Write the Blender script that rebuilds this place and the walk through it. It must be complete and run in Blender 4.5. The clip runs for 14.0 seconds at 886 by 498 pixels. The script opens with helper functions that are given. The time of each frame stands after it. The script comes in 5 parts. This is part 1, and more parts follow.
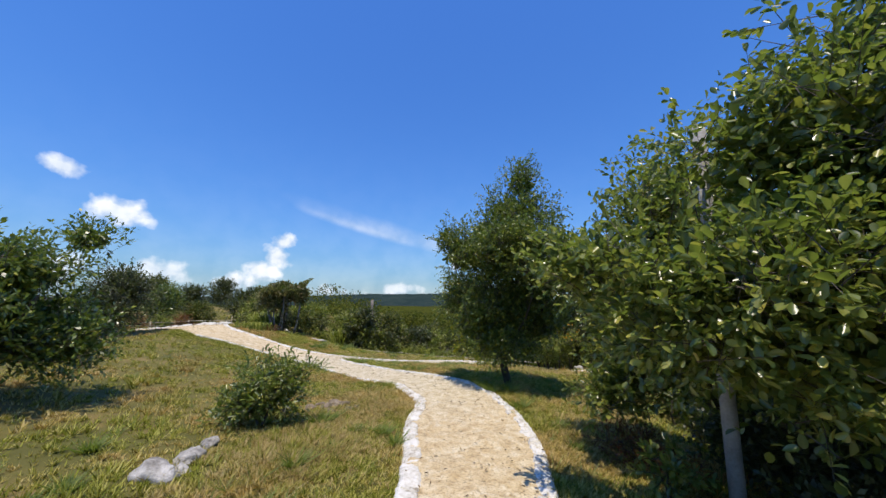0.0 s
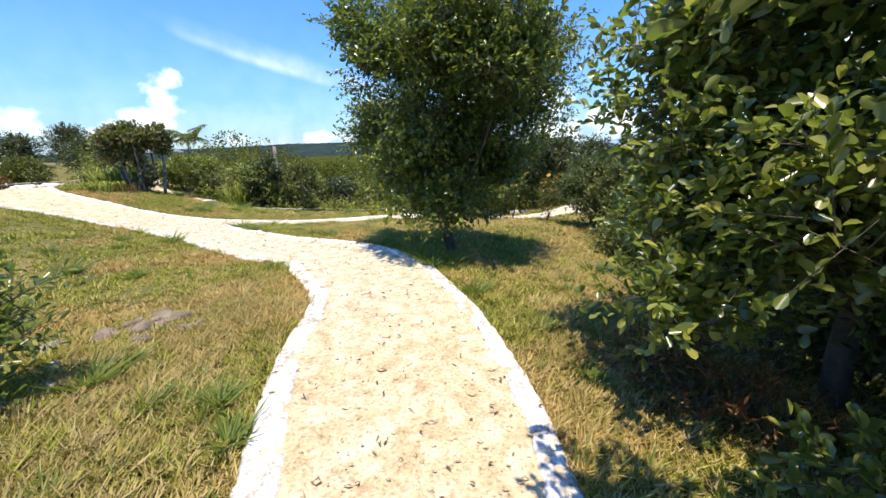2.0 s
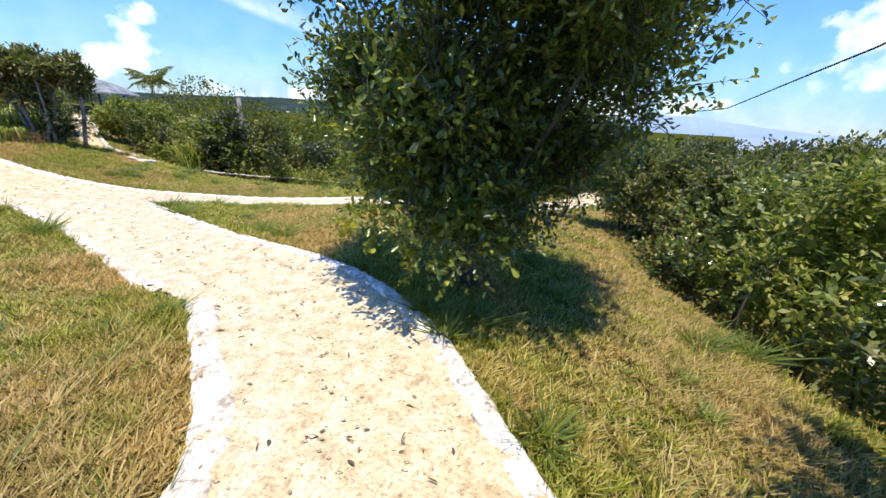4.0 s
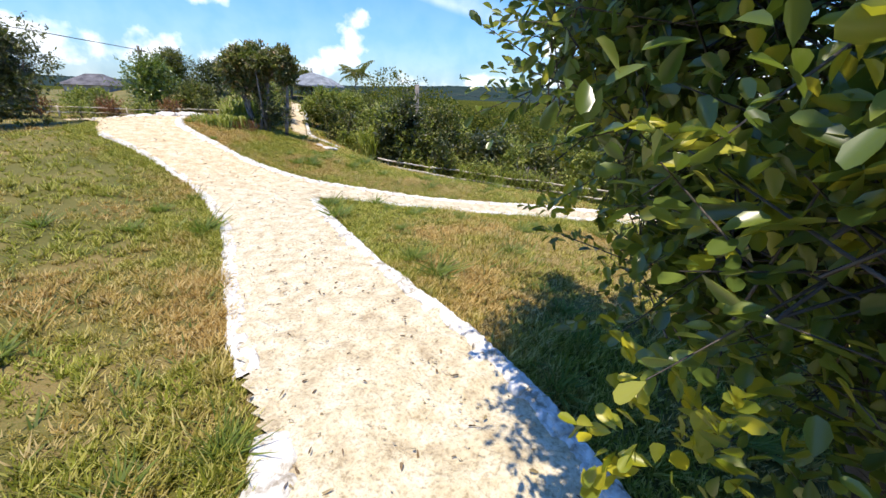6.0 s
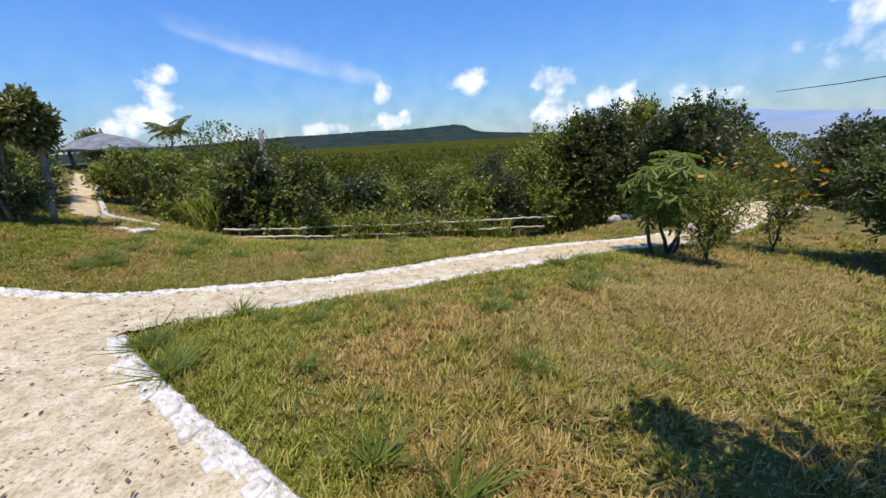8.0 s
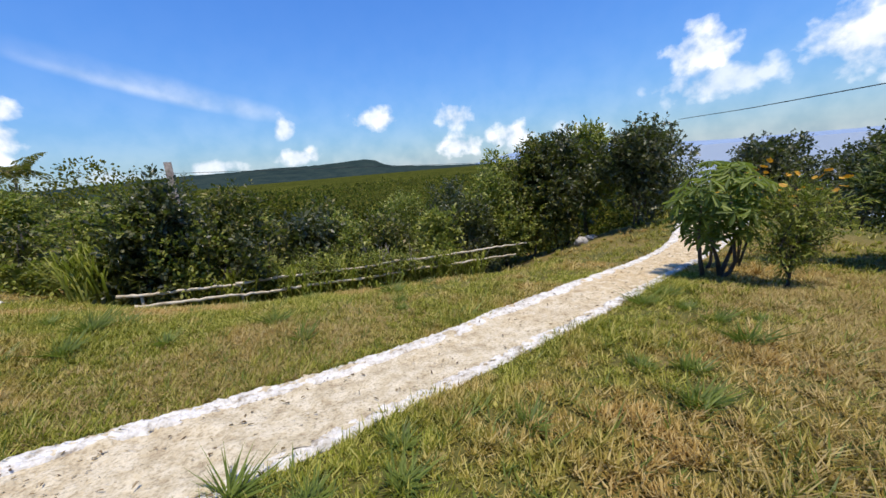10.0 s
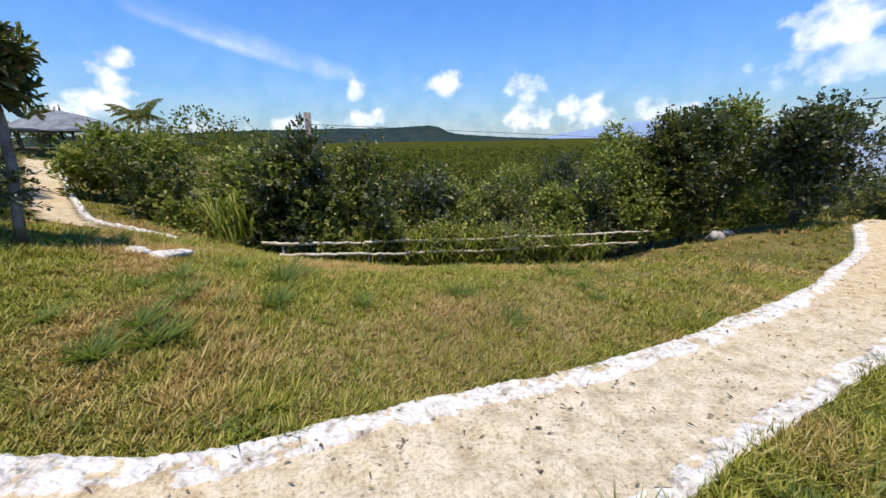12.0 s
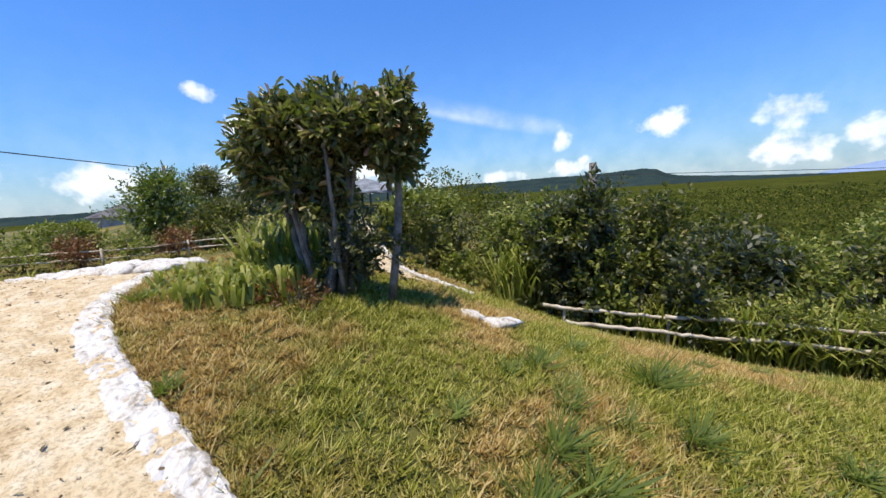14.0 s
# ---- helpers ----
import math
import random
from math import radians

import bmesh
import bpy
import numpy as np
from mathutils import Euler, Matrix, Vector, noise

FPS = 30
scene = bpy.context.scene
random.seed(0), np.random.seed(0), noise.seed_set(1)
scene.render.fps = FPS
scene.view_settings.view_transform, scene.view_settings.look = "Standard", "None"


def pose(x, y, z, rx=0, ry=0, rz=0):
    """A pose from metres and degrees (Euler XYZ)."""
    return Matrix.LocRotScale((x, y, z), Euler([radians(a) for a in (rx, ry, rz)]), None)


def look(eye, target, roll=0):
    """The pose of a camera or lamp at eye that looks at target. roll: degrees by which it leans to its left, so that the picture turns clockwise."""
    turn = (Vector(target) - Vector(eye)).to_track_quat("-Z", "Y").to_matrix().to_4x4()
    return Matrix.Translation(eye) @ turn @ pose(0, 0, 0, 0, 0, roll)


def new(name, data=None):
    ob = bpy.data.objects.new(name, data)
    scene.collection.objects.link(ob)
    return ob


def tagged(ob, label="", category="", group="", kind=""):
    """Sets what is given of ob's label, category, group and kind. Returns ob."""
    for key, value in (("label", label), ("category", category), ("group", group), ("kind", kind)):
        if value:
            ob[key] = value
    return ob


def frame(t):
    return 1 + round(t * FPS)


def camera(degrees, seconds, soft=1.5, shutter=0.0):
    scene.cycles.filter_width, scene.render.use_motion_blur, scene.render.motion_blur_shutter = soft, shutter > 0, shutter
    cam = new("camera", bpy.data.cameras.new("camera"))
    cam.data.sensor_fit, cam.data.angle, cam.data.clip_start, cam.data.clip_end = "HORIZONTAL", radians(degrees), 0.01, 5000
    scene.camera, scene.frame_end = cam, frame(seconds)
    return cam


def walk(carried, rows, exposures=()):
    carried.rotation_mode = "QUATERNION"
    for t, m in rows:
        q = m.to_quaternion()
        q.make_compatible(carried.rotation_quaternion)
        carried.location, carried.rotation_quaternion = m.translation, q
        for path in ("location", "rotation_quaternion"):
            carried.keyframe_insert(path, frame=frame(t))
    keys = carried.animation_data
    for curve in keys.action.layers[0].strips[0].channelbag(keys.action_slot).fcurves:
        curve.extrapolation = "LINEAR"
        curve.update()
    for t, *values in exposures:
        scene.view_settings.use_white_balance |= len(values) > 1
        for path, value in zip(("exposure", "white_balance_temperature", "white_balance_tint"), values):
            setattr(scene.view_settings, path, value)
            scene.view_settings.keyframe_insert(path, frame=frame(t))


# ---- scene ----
cam = camera(102.4, 14.0)
PATH = [
    (0, (0.234, -5.308, 1.638), (-0.187, -3.376, 1.944), 0.5),
    (0.5, (0.232, -4.6, 1.49), (0.098, -2.606, 1.401), -1.7),
    (1, (0.128, -3.906, 1.493), (0.24, -1.933, 1.187), -2.2),
    (1.5, (0.101, -3.231, 1.468), (0.163, -1.296, 0.963), -1.0),
    (2, (-0.058, -2.632, 1.464), (-0.112, -0.704, 0.933), -1.4),
    (2.2, (-0.165, -2.392, 1.455), (-0.112, -0.455, 0.965), -1.5),
    (4.3, (-0.496, -0.141, 1.541), (-0.47, 1.724, 0.819), 3.9),
    (4.5, (-0.566, 0.06, 1.554), (-0.631, 1.918, 0.817), 1.7),
    (5, (-0.828, 0.578, 1.534), (-0.972, 2.445, 0.831), 0.3),
    (5.5, (-0.989, 1.052, 1.478), (-1.433, 2.887, 0.818), -0.5),
    (6, (-1.244, 1.462, 1.464), (-1.985, 3.146, 0.678), 2.3),
    (6.5, (-1.569, 1.897, 1.422), (-2.343, 3.6, 0.715), 0.6),
    (7, (-1.882, 2.299, 1.384), (-2.737, 3.989, 0.742), -2.9),
    (7.5, (-2.186, 2.69, 1.39), (-2.78, 4.481, 0.728), -2.3),
    (8, (-2.502, 3.157, 1.358), (-2.574, 5.067, 0.768), -3.3),
    (8.2, (-2.647, 3.282, 1.303), (-2.67, 5.234, 0.868), -2.3),
    (10.3, (-4.162, 4.988, 1.237), (-3.669, 6.874, 0.786), -2.7),
    (10.5, (-4.272, 5.046, 1.24), (-3.731, 6.922, 0.806), 1.5),
    (11, (-4.672, 5.298, 1.267), (-4.202, 7.199, 0.858), -1.1),
    (11.5, (-5.172, 5.415, 1.253), (-5.149, 7.367, 0.817), -0.7),
    (12, (-5.628, 5.634, 1.233), (-5.54, 7.543, 0.643), -0.8),
    (12.5, (-6.007, 5.808, 1.233), (-6.364, 7.71, 0.729), 1.1),
    (13, (-6.438, 5.962, 1.209), (-7.152, 7.769, 0.734), -3.8),
    (13.5, (-6.955, 6.088, 1.247), (-7.699, 7.852, 0.667), -4.3),
    (14, (-7.476, 6.319, 1.373), (-8.425, 8.054, 1.076), -3.5),
]
walk(cam, [(t, look(eye, target, roll)) for t, eye, target, roll in PATH],
     exposures=[(0.0, -0.08), (0.5, 0.2), (1.0, 0.45), (1.5, 0.6), (2.2, 0.6), (4.3, 0.56), (5.5, 0.53), (6.5, 0.4), (7.5, 0.06), (8.2, 0.0), (10.3, 0.0), (11.5, 0.04), (12.5, 0.16), (13.5, 0.26), (14.0, 0.17)])
# ---- end of camera ----

# ---- light and sky ----
SUN_EL, SUN_AZ = radians(76.0), radians(181.0)      # azimuth to the left of +y
sun_way = Vector((-math.sin(SUN_AZ) * math.cos(SUN_EL), math.cos(SUN_AZ) * math.cos(SUN_EL), math.sin(SUN_EL)))
sun = new("sun", bpy.data.lights.new("sun", "SUN"))
sun.data.energy, sun.data.angle, sun.data.color = 4.8, radians(0.53), (1.0, 0.90, 0.76)
sun.matrix_world = look((0, 0, 40), Vector((0, 0, 40)) - sun_way)

# clouds: azimuth (left of +y), elevation, half width, half height, in degrees, and density
CLOUDS = (
    (36.6, 8.9, 1.7, 1.4, 1.0), (37.4, 6.6, 2.2, 2.0, 1.0), (39.3, 4.4, 2.4, 2.0, 1.0), (42.5, 2.7, 3.4, 1.7, 0.95), (29.0, 1.7, 4.5, 1.2, 0.75),
    (19.5, 2.3, 4.2, 1.2, 0.8), (10.0, 7.0, 1.7, 1.9, 0.85), (8.5, 3.0, 3.6, 1.5, 0.9), (-3.2, 7.6, 3.4, 2.0, 0.95),
    (-15.2, 7.0, 3.0, 2.0, 0.9), (-15.5, 2.9, 4.0, 2.0, 1.0), (-23.5, 3.4, 4.5, 2.3, 1.0), (-33.0, 3.2, 4.0, 1.6, 0.75),
    (-47.0, 10.5, 3.6, 3.4, 1.0), (-49.0, 7.2, 6.5, 2.6, 0.7), (-61.0, 8.8, 5.5, 3.6, 1.0), (-70.0, 5.0, 8.0, 2.5, 0.7),
    (55.3, 10.6, 3.4, 1.9, 1.0), (60.6, 14.6, 2.0, 1.2, 0.9), (52.0, 3.6, 5.5, 1.9, 0.8), (61.5, 3.4, 5.0, 2.6, 0.9),
    (71.0, 3.6, 5.5, 2.6, 0.9), (84.0, 5.0, 6.0, 3.0, 0.8),
)


def sky():
    world = bpy.data.worlds.new("world")
    scene.world = world
    world.use_nodes = True
    tree = world.node_tree
    nodes, links = tree.nodes, tree.links
    nodes.clear()

    def math_node(op, a, b=None, c=None, clamp=False):
        n = nodes.new("ShaderNodeMath")
        n.operation, n.use_clamp = op, clamp
        for i, v in enumerate((a, b, c)):
            if v is None:
                continue
            if isinstance(v, (int, float)):
                n.inputs[i].default_value = v
            else:
                links.new(v, n.inputs[i])
        return n.outputs[0]

    air = nodes.new("ShaderNodeTexSky")
    air.sky_type, air.sun_disc = "NISHITA", False
    air.sun_elevation, air.sun_rotation = SUN_EL, -SUN_AZ
    air.air_density, air.dust_density, air.ozone_density = 1.7, 0.5, 3.5
    tint = nodes.new("ShaderNodeMix")
    tint.data_type, tint.blend_type = "RGBA", "MULTIPLY"
    tint.inputs[0].default_value = 1.0
    links.new(air.outputs[0], tint.inputs[6])
    tint.inputs[7].default_value = (0.40, 0.78, 1.50, 1)

    place = nodes.new("ShaderNodeTexCoord")
    cut = nodes.new("ShaderNodeSeparateXYZ")
    links.new(place.outputs["Generated"], cut.inputs[0])
    x, y, z = cut.outputs
    az = math_node("MULTIPLY", math_node("ARCTAN2", math_node("MULTIPLY", x, -1.0), y), 57.2958)
    el = math_node("MULTIPLY", math_node("ARCSINE", z), 57.2958)
    flat = nodes.new("ShaderNodeCombineXYZ")
    links.new(az, flat.inputs[0]), links.new(el, flat.inputs[1])
    puff = nodes.new("ShaderNodeTexNoise")
    puff.inputs["Scale"].default_value, puff.inputs["Detail"].default_value, puff.inputs["Roughness"].default_value = 0.34, 6.0, 0.5
    links.new(flat.outputs[0], puff.inputs["Vector"])
    fluff = math_node("MULTIPLY_ADD", puff.outputs["Fac"], 2.5, -1.25)
    total = None
    for a, e, w, h, dense in CLOUDS:
        w, h = w * 1.25, h * 1.2
        u = math_node("MULTIPLY", math_node("SUBTRACT", az, a), 1 / w)
        v = math_node("MULTIPLY", math_node("SUBTRACT", el, e), 1 / h)
        far = math_node("ADD", math_node("MULTIPLY", u, u), math_node("MULTIPLY", v, v))
        body = math_node("SUBTRACT", math_node("ADD", fluff, 0.8), math_node("POWER", far, 0.75))
        body = math_node("MULTIPLY", math_node("MULTIPLY", body, 1.5, clamp=True), dense)
        total = body if total is None else math_node("MAXIMUM", total, body)
    # a thin streak of ice cloud and its veil
    u = math_node("MULTIPLY", math_node("SUBTRACT", az, 26.0), 1 / 10.0)
    line = math_node("MULTIPLY_ADD", az, 0.262, 4.95)
    off = math_node("SUBTRACT", el, line)
    veil_noise = nodes.new("ShaderNodeTexNoise")
    veil_noise.inputs["Scale"].default_value, veil_noise.inputs["Detail"].default_value = 0.16, 6.0
    links.new(flat.outputs[0], veil_noise.inputs["Vector"])
    ends = math_node("SUBTRACT", 1.0, math_node("MULTIPLY", u, u), clamp=True)
    streak = math_node("EXPONENT", math_node("MULTIPLY", math_node("MULTIPLY", off, off), -3.0))
    u2 = math_node("MULTIPLY", math_node("SUBTRACT", az, 18.0), 1 / 13.0)
    v2 = math_node("MULTIPLY", math_node("SUBTRACT", off, 0.9), 1 / 1.3)
    veil = math_node("EXPONENT", math_node("MULTIPLY", math_node("ADD", math_node("MULTIPLY", u2, u2), math_node("MULTIPLY", v2, v2)), -1.0))
    thin = math_node("ADD", math_node("MULTIPLY", math_node("MULTIPLY", streak, ends), 0.27), math_node("MULTIPLY", math_node("MULTIPLY", veil, veil_noise.outputs["Fac"]), 0.6))
    haze = math_node("MULTIPLY", math_node("EXPONENT", math_node("MULTIPLY", math_node("ABSOLUTE", el), -0.17)), 0.38)
    cover = math_node("MAXIMUM", math_node("MAXIMUM", total, thin), haze, clamp=True)

    shade = nodes.new("ShaderNodeValToRGB")
    shade.color_ramp.elements[0].position, shade.color_ramp.elements[0].color = 0.35, (6.0, 7.0, 8.4, 1)
    shade.color_ramp.elements[1].position, shade.color_ramp.elements[1].color = 0.62, (9.8, 10.1, 10.6, 1)
    links.new(puff.outputs["Fac"], shade.inputs[0])
    mix = nodes.new("ShaderNodeMix")
    mix.data_type = "RGBA"
    links.new(cover, mix.inputs[0]), links.new(tint.outputs[2], mix.inputs[6]), links.new(shade.outputs[0], mix.inputs[7])
    back = nodes.new("ShaderNodeBackground")
    back.inputs["Strength"].default_value = 0.112
    links.new(mix.outputs[2], back.inputs["Color"])
    out = nodes.new("ShaderNodeOutputWorld")
    links.new(back.outputs[0], out.inputs[0])


sky()


# ---- materials ----
def material(name):
    m = bpy.data.materials.new(name)
    m.use_nodes = True
    return m, m.node_tree.nodes, m.node_tree.links, m.node_tree.nodes["Principled BSDF"]


def ramp(nodes, stops):
    r = nodes.new("ShaderNodeValToRGB")
    el = r.color_ramp.elements
    while len(el) < len(stops):
        el.new(0.5)
    for e, (p, c) in zip(el, stops):
        e.position, e.color = p, (*(0.88 * v for v in c), 1)
    return r


def noise_node(nodes, links, scale, detail=4.0, rough=0.55, place=None):
    n = nodes.new("ShaderNodeTexNoise")
    n.inputs["Scale"].default_value, n.inputs["Detail"].default_value, n.inputs["Roughness"].default_value = scale, detail, rough
    if place is None:
        place = nodes.new("ShaderNodeNewGeometry").outputs["Position"]
    links.new(place, n.inputs["Vector"])
    return n.outputs["Fac"]


def mixed(nodes, links, fac, a, b, blend="MIX"):
    n = nodes.new("ShaderNodeMix")
    n.data_type, n.blend_type = "RGBA", blend
    for v, i in ((fac, 0), (a, 6), (b, 7)):
        if isinstance(v, (int, float)):
            n.inputs[i].default_value = v
        elif isinstance(v, tuple):
            n.inputs[i].default_value = (*v, 1)
        else:
            links.new(v, n.inputs[i])
    return n.outputs[2]


def bumped(nodes, links, bsdf, fac, strength, distance):
    b = nodes.new("ShaderNodeBump")
    b.inputs["Strength"].default_value, b.inputs["Distance"].default_value = strength, distance
    links.new(fac, b.inputs["Height"]), links.new(b.outputs[0], bsdf.inputs["Normal"])


def surface(name, stops, scale, fine=40.0, rough=0.9, bump=0.4, depth=0.01, metal=0.0, spec=0.4):
    """A matt surface with stains at one scale, grain at another, and relief."""
    m, nodes, links, bsdf = material(name)
    big, small = noise_node(nodes, links, scale, 5.0, 0.6), noise_node(nodes, links, fine, 4.0, 0.65)
    add = nodes.new("ShaderNodeMath")
    add.operation = "MULTIPLY_ADD"
    links.new(small, add.inputs[0])
    add.inputs[1].default_value = 0.45
    links.new(big, add.inputs[2])
    sub = nodes.new("ShaderNodeMath")
    sub.operation = "SUBTRACT"
    links.new(add.outputs[0], sub.inputs[0])
    sub.inputs[1].default_value = 0.22
    r = ramp(nodes, stops)
    links.new(sub.outputs[0], r.inputs[0]), links.new(r.outputs[0], bsdf.inputs["Base Color"])
    bsdf.inputs["Roughness"].default_value, bsdf.inputs["Metallic"].default_value = rough, metal
    bsdf.inputs["Specular IOR Level"].default_value = spec
    bumped(nodes, links, bsdf, small, bump, depth)
    return m


def leafy(name, stops, gloss=0.4, glow=0.35, through_tint=(0.30, 0.42, 0.04), spec=0.5, blotch=(0.9, (0.66, 0.72, 0.6))):
    """Leaves: each its own shade, shining above, letting some sun through."""
    m, nodes, links, bsdf = material(name)
    geo = nodes.new("ShaderNodeNewGeometry")
    r = ramp(nodes, stops)
    links.new(geo.outputs["Random Per Island"], r.inputs[0])
    patch = nodes.new("ShaderNodeMapRange")
    patch.inputs["From Min"].default_value, patch.inputs["From Max"].default_value = 0.32, 0.68
    links.new(noise_node(nodes, links, blotch[0], 3.0), patch.inputs["Value"])
    shade = mixed(nodes, links, patch.outputs[0], r.outputs[0], blotch[1], "MULTIPLY")
    links.new(shade, bsdf.inputs["Base Color"])
    bsdf.inputs["Roughness"].default_value, bsdf.inputs["Specular IOR Level"].default_value = gloss, spec
    thin = nodes.new("ShaderNodeBsdfTranslucent")
    links.new(mixed(nodes, links, 0.55, r.outputs[0], through_tint), thin.inputs["Color"])
    mix = nodes.new("ShaderNodeMixShader")
    mix.inputs[0].default_value = glow
    links.new(bsdf.outputs[0], mix.inputs[1]), links.new(thin.outputs[0], mix.inputs[2])
    links.new(mix.outputs[0], nodes["Material Output"].inputs["Surface"])
    return m


def grassy():
    m, nodes, links, bsdf = material("grass_blades")
    geo = nodes.new("ShaderNodeNewGeometry")
    green = ramp(nodes, [(0.0, (0.11, 0.12, 0.012)), (0.5, (0.30, 0.325, 0.034)), (1.0, (0.62, 0.60, 0.14))])
    dry = ramp(nodes, [(0.0, (0.36, 0.20, 0.05)), (0.5, (0.63, 0.40, 0.14)), (1.0, (0.82, 0.61, 0.30))])
    for r in (green, dry):
        links.new(geo.outputs["Random Per Island"], r.inputs[0])
    patch = noise_node(nodes, links, 0.6, 8.0, 0.66)
    cut = nodes.new("ShaderNodeMapRange")
    cut.inputs["From Min"].default_value, cut.inputs["From Max"].default_value = 0.46, 0.62
    links.new(patch, cut.inputs["Value"])
    own = nodes.new("ShaderNodeMath")
    own.operation, own.use_clamp = "MULTIPLY_ADD", True
    links.new(geo.outputs["Random Per Island"], own.inputs[0])
    own.inputs[1].default_value = 0.45
    links.new(cut.outputs[0], own.inputs[2])
    flip = nodes.new("ShaderNodeMath")
    flip.operation, flip.use_clamp = "SUBTRACT", True
    links.new(own.outputs[0], flip.inputs[0])
    flip.inputs[1].default_value = 0.2
    shade = mixed(nodes, links, flip.outputs[0], green.outputs[0], dry.outputs[0])
    links.new(shade, bsdf.inputs["Base Color"])
    bsdf.inputs["Roughness"].default_value, bsdf.inputs["Specular IOR Level"].default_value = 0.7, 0.15
    thin = nodes.new("ShaderNodeBsdfTranslucent")
    links.new(shade, thin.inputs["Color"])
    mix = nodes.new("ShaderNodeMixShader")
    mix.inputs[0].default_value = 0.35
    links.new(bsdf.outputs[0], mix.inputs[1]), links.new(thin.outputs[0], mix.inputs[2])
    links.new(mix.outputs[0], nodes["Material Output"].inputs["Surface"])
    return m


SOIL = surface("lawn_soil", [(0.25, (0.075, 0.08, 0.011)), (0.5, (0.145, 0.13, 0.026)), (0.75, (0.32, 0.21, 0.075))], 0.75, 60, 1.0, 0.8, 0.02)


def coral():
    """The path's sand: tan and trodden, paler with crushed coral about the fork."""
    m, nodes, links, bsdf = material("crushed_coral")
    big, mid, small = noise_node(nodes, links, 0.9, 5.0, 0.6), noise_node(nodes, links, 7.0, 5.0, 0.65), noise_node(nodes, links, 45.0, 4.0, 0.65)
    tan = ramp(nodes, [(0.3, (0.56, 0.40, 0.20)), (0.48, (0.75, 0.58, 0.33)), (0.66, (0.87, 0.74, 0.50))])
    pale = ramp(nodes, [(0.3, (0.50, 0.39, 0.23)), (0.46, (0.70, 0.585, 0.37)), (0.62, (0.84, 0.73, 0.51))])
    for r in (tan, pale):
        links.new(mid, r.inputs[0])
    far = nodes.new("ShaderNodeVectorMath")
    far.operation = "DISTANCE"
    links.new(nodes.new("ShaderNodeNewGeometry").outputs["Position"], far.inputs[0])
    far.inputs[1].default_value = (-3.0, 4.6, 0.0)
    ring = nodes.new("ShaderNodeMapRange")
    ring.inputs["From Min"].default_value, ring.inputs["From Max"].default_value = 5.6, 3.0
    links.new(far.outputs["Value"], ring.inputs["Value"])
    wob = nodes.new("ShaderNodeMath")
    wob.operation, wob.use_clamp = "MULTIPLY_ADD", True
    links.new(big, wob.inputs[0])
    wob.inputs[1].default_value = 0.8
    less = nodes.new("ShaderNodeMath")
    less.operation = "SUBTRACT"
    links.new(ring.outputs[0], less.inputs[0])
    less.inputs[1].default_value = 0.35
    links.new(less.outputs[0], wob.inputs[2])
    both = mixed(nodes, links, wob.outputs[0], tan.outputs[0], pale.outputs[0])
    grit = ramp(nodes, [(0.33, (0.62, 0.58, 0.52)), (0.5, (1.0, 1.0, 1.0)), (0.7, (1.12, 1.12, 1.12))])
    links.new(small, grit.inputs[0])
    links.new(mixed(nodes, links, 1.0, both, grit.outputs[0], "MULTIPLY"), bsdf.inputs["Base Color"])
    bsdf.inputs["Roughness"].default_value = 0.95
    sum_ = nodes.new("ShaderNodeMath")
    sum_.operation = "MULTIPLY_ADD"
    links.new(small, sum_.inputs[0])
    sum_.inputs[1].default_value = 0.5
    links.new(mid, sum_.inputs[2])
    bumped(nodes, links, bsdf, sum_.outputs[0], 0.9, 0.03)
    return m


CORAL = coral()
LIME = surface("whitewashed_stone", [(0.30, (0.34, 0.29, 0.21)), (0.42, (0.62, 0.57, 0.47)), (0.60, (0.78, 0.745, 0.67))], 7.0, 28, 0.9, 0.8, 0.015)
ROCK = surface("weathered_limestone", [(0.3, (0.16, 0.145, 0.12)), (0.48, (0.40, 0.37, 0.32)), (0.66, (0.66, 0.62, 0.55))], 5.0, 30, 0.9, 0.8, 0.03)
BARK = surface("grey_bark", [(0.3, (0.10, 0.08, 0.065)), (0.5, (0.22, 0.19, 0.16)), (0.75, (0.36, 0.33, 0.29))], 6.0, 50, 0.9, 0.8, 0.01)
DARKBARK = surface("dark_bark", [(0.3, (0.05, 0.04, 0.03)), (0.55, (0.11, 0.09, 0.07)), (0.8, (0.19, 0.16, 0.13))], 6.0, 50, 0.9, 0.8, 0.01)
BAMBOO = surface("bleached_bamboo", [(0.3, (0.30, 0.23, 0.14)), (0.5, (0.56, 0.48, 0.34)), (0.75, (0.74, 0.67, 0.53))], 4.0, 30, 0.6, 0.3, 0.005)
CONCRETE = surface("pole_concrete", [(0.3, (0.22, 0.20, 0.18)), (0.5, (0.34, 0.33, 0.31)), (0.75, (0.46, 0.45, 0.43))], 3.0, 40, 0.9, 0.4, 0.01)
THATCH = surface("grey_thatch", [(0.3, (0.12, 0.13, 0.135)), (0.5, (0.22, 0.235, 0.24)), (0.75, (0.36, 0.375, 0.38))], 2.0, 18, 0.9, 0.9, 0.04)
DARKTHATCH = surface("old_thatch", [(0.3, (0.06, 0.055, 0.055)), (0.5, (0.12, 0.11, 0.11)), (0.75, (0.2, 0.19, 0.19))], 2.0, 18, 0.9, 0.9, 0.04)
CABLE = surface("black_cable", [(0.3, (0.02, 0.02, 0.02)), (0.7, (0.05, 0.05, 0.05))], 4.0, 30, 0.6, 0.1, 0.001)
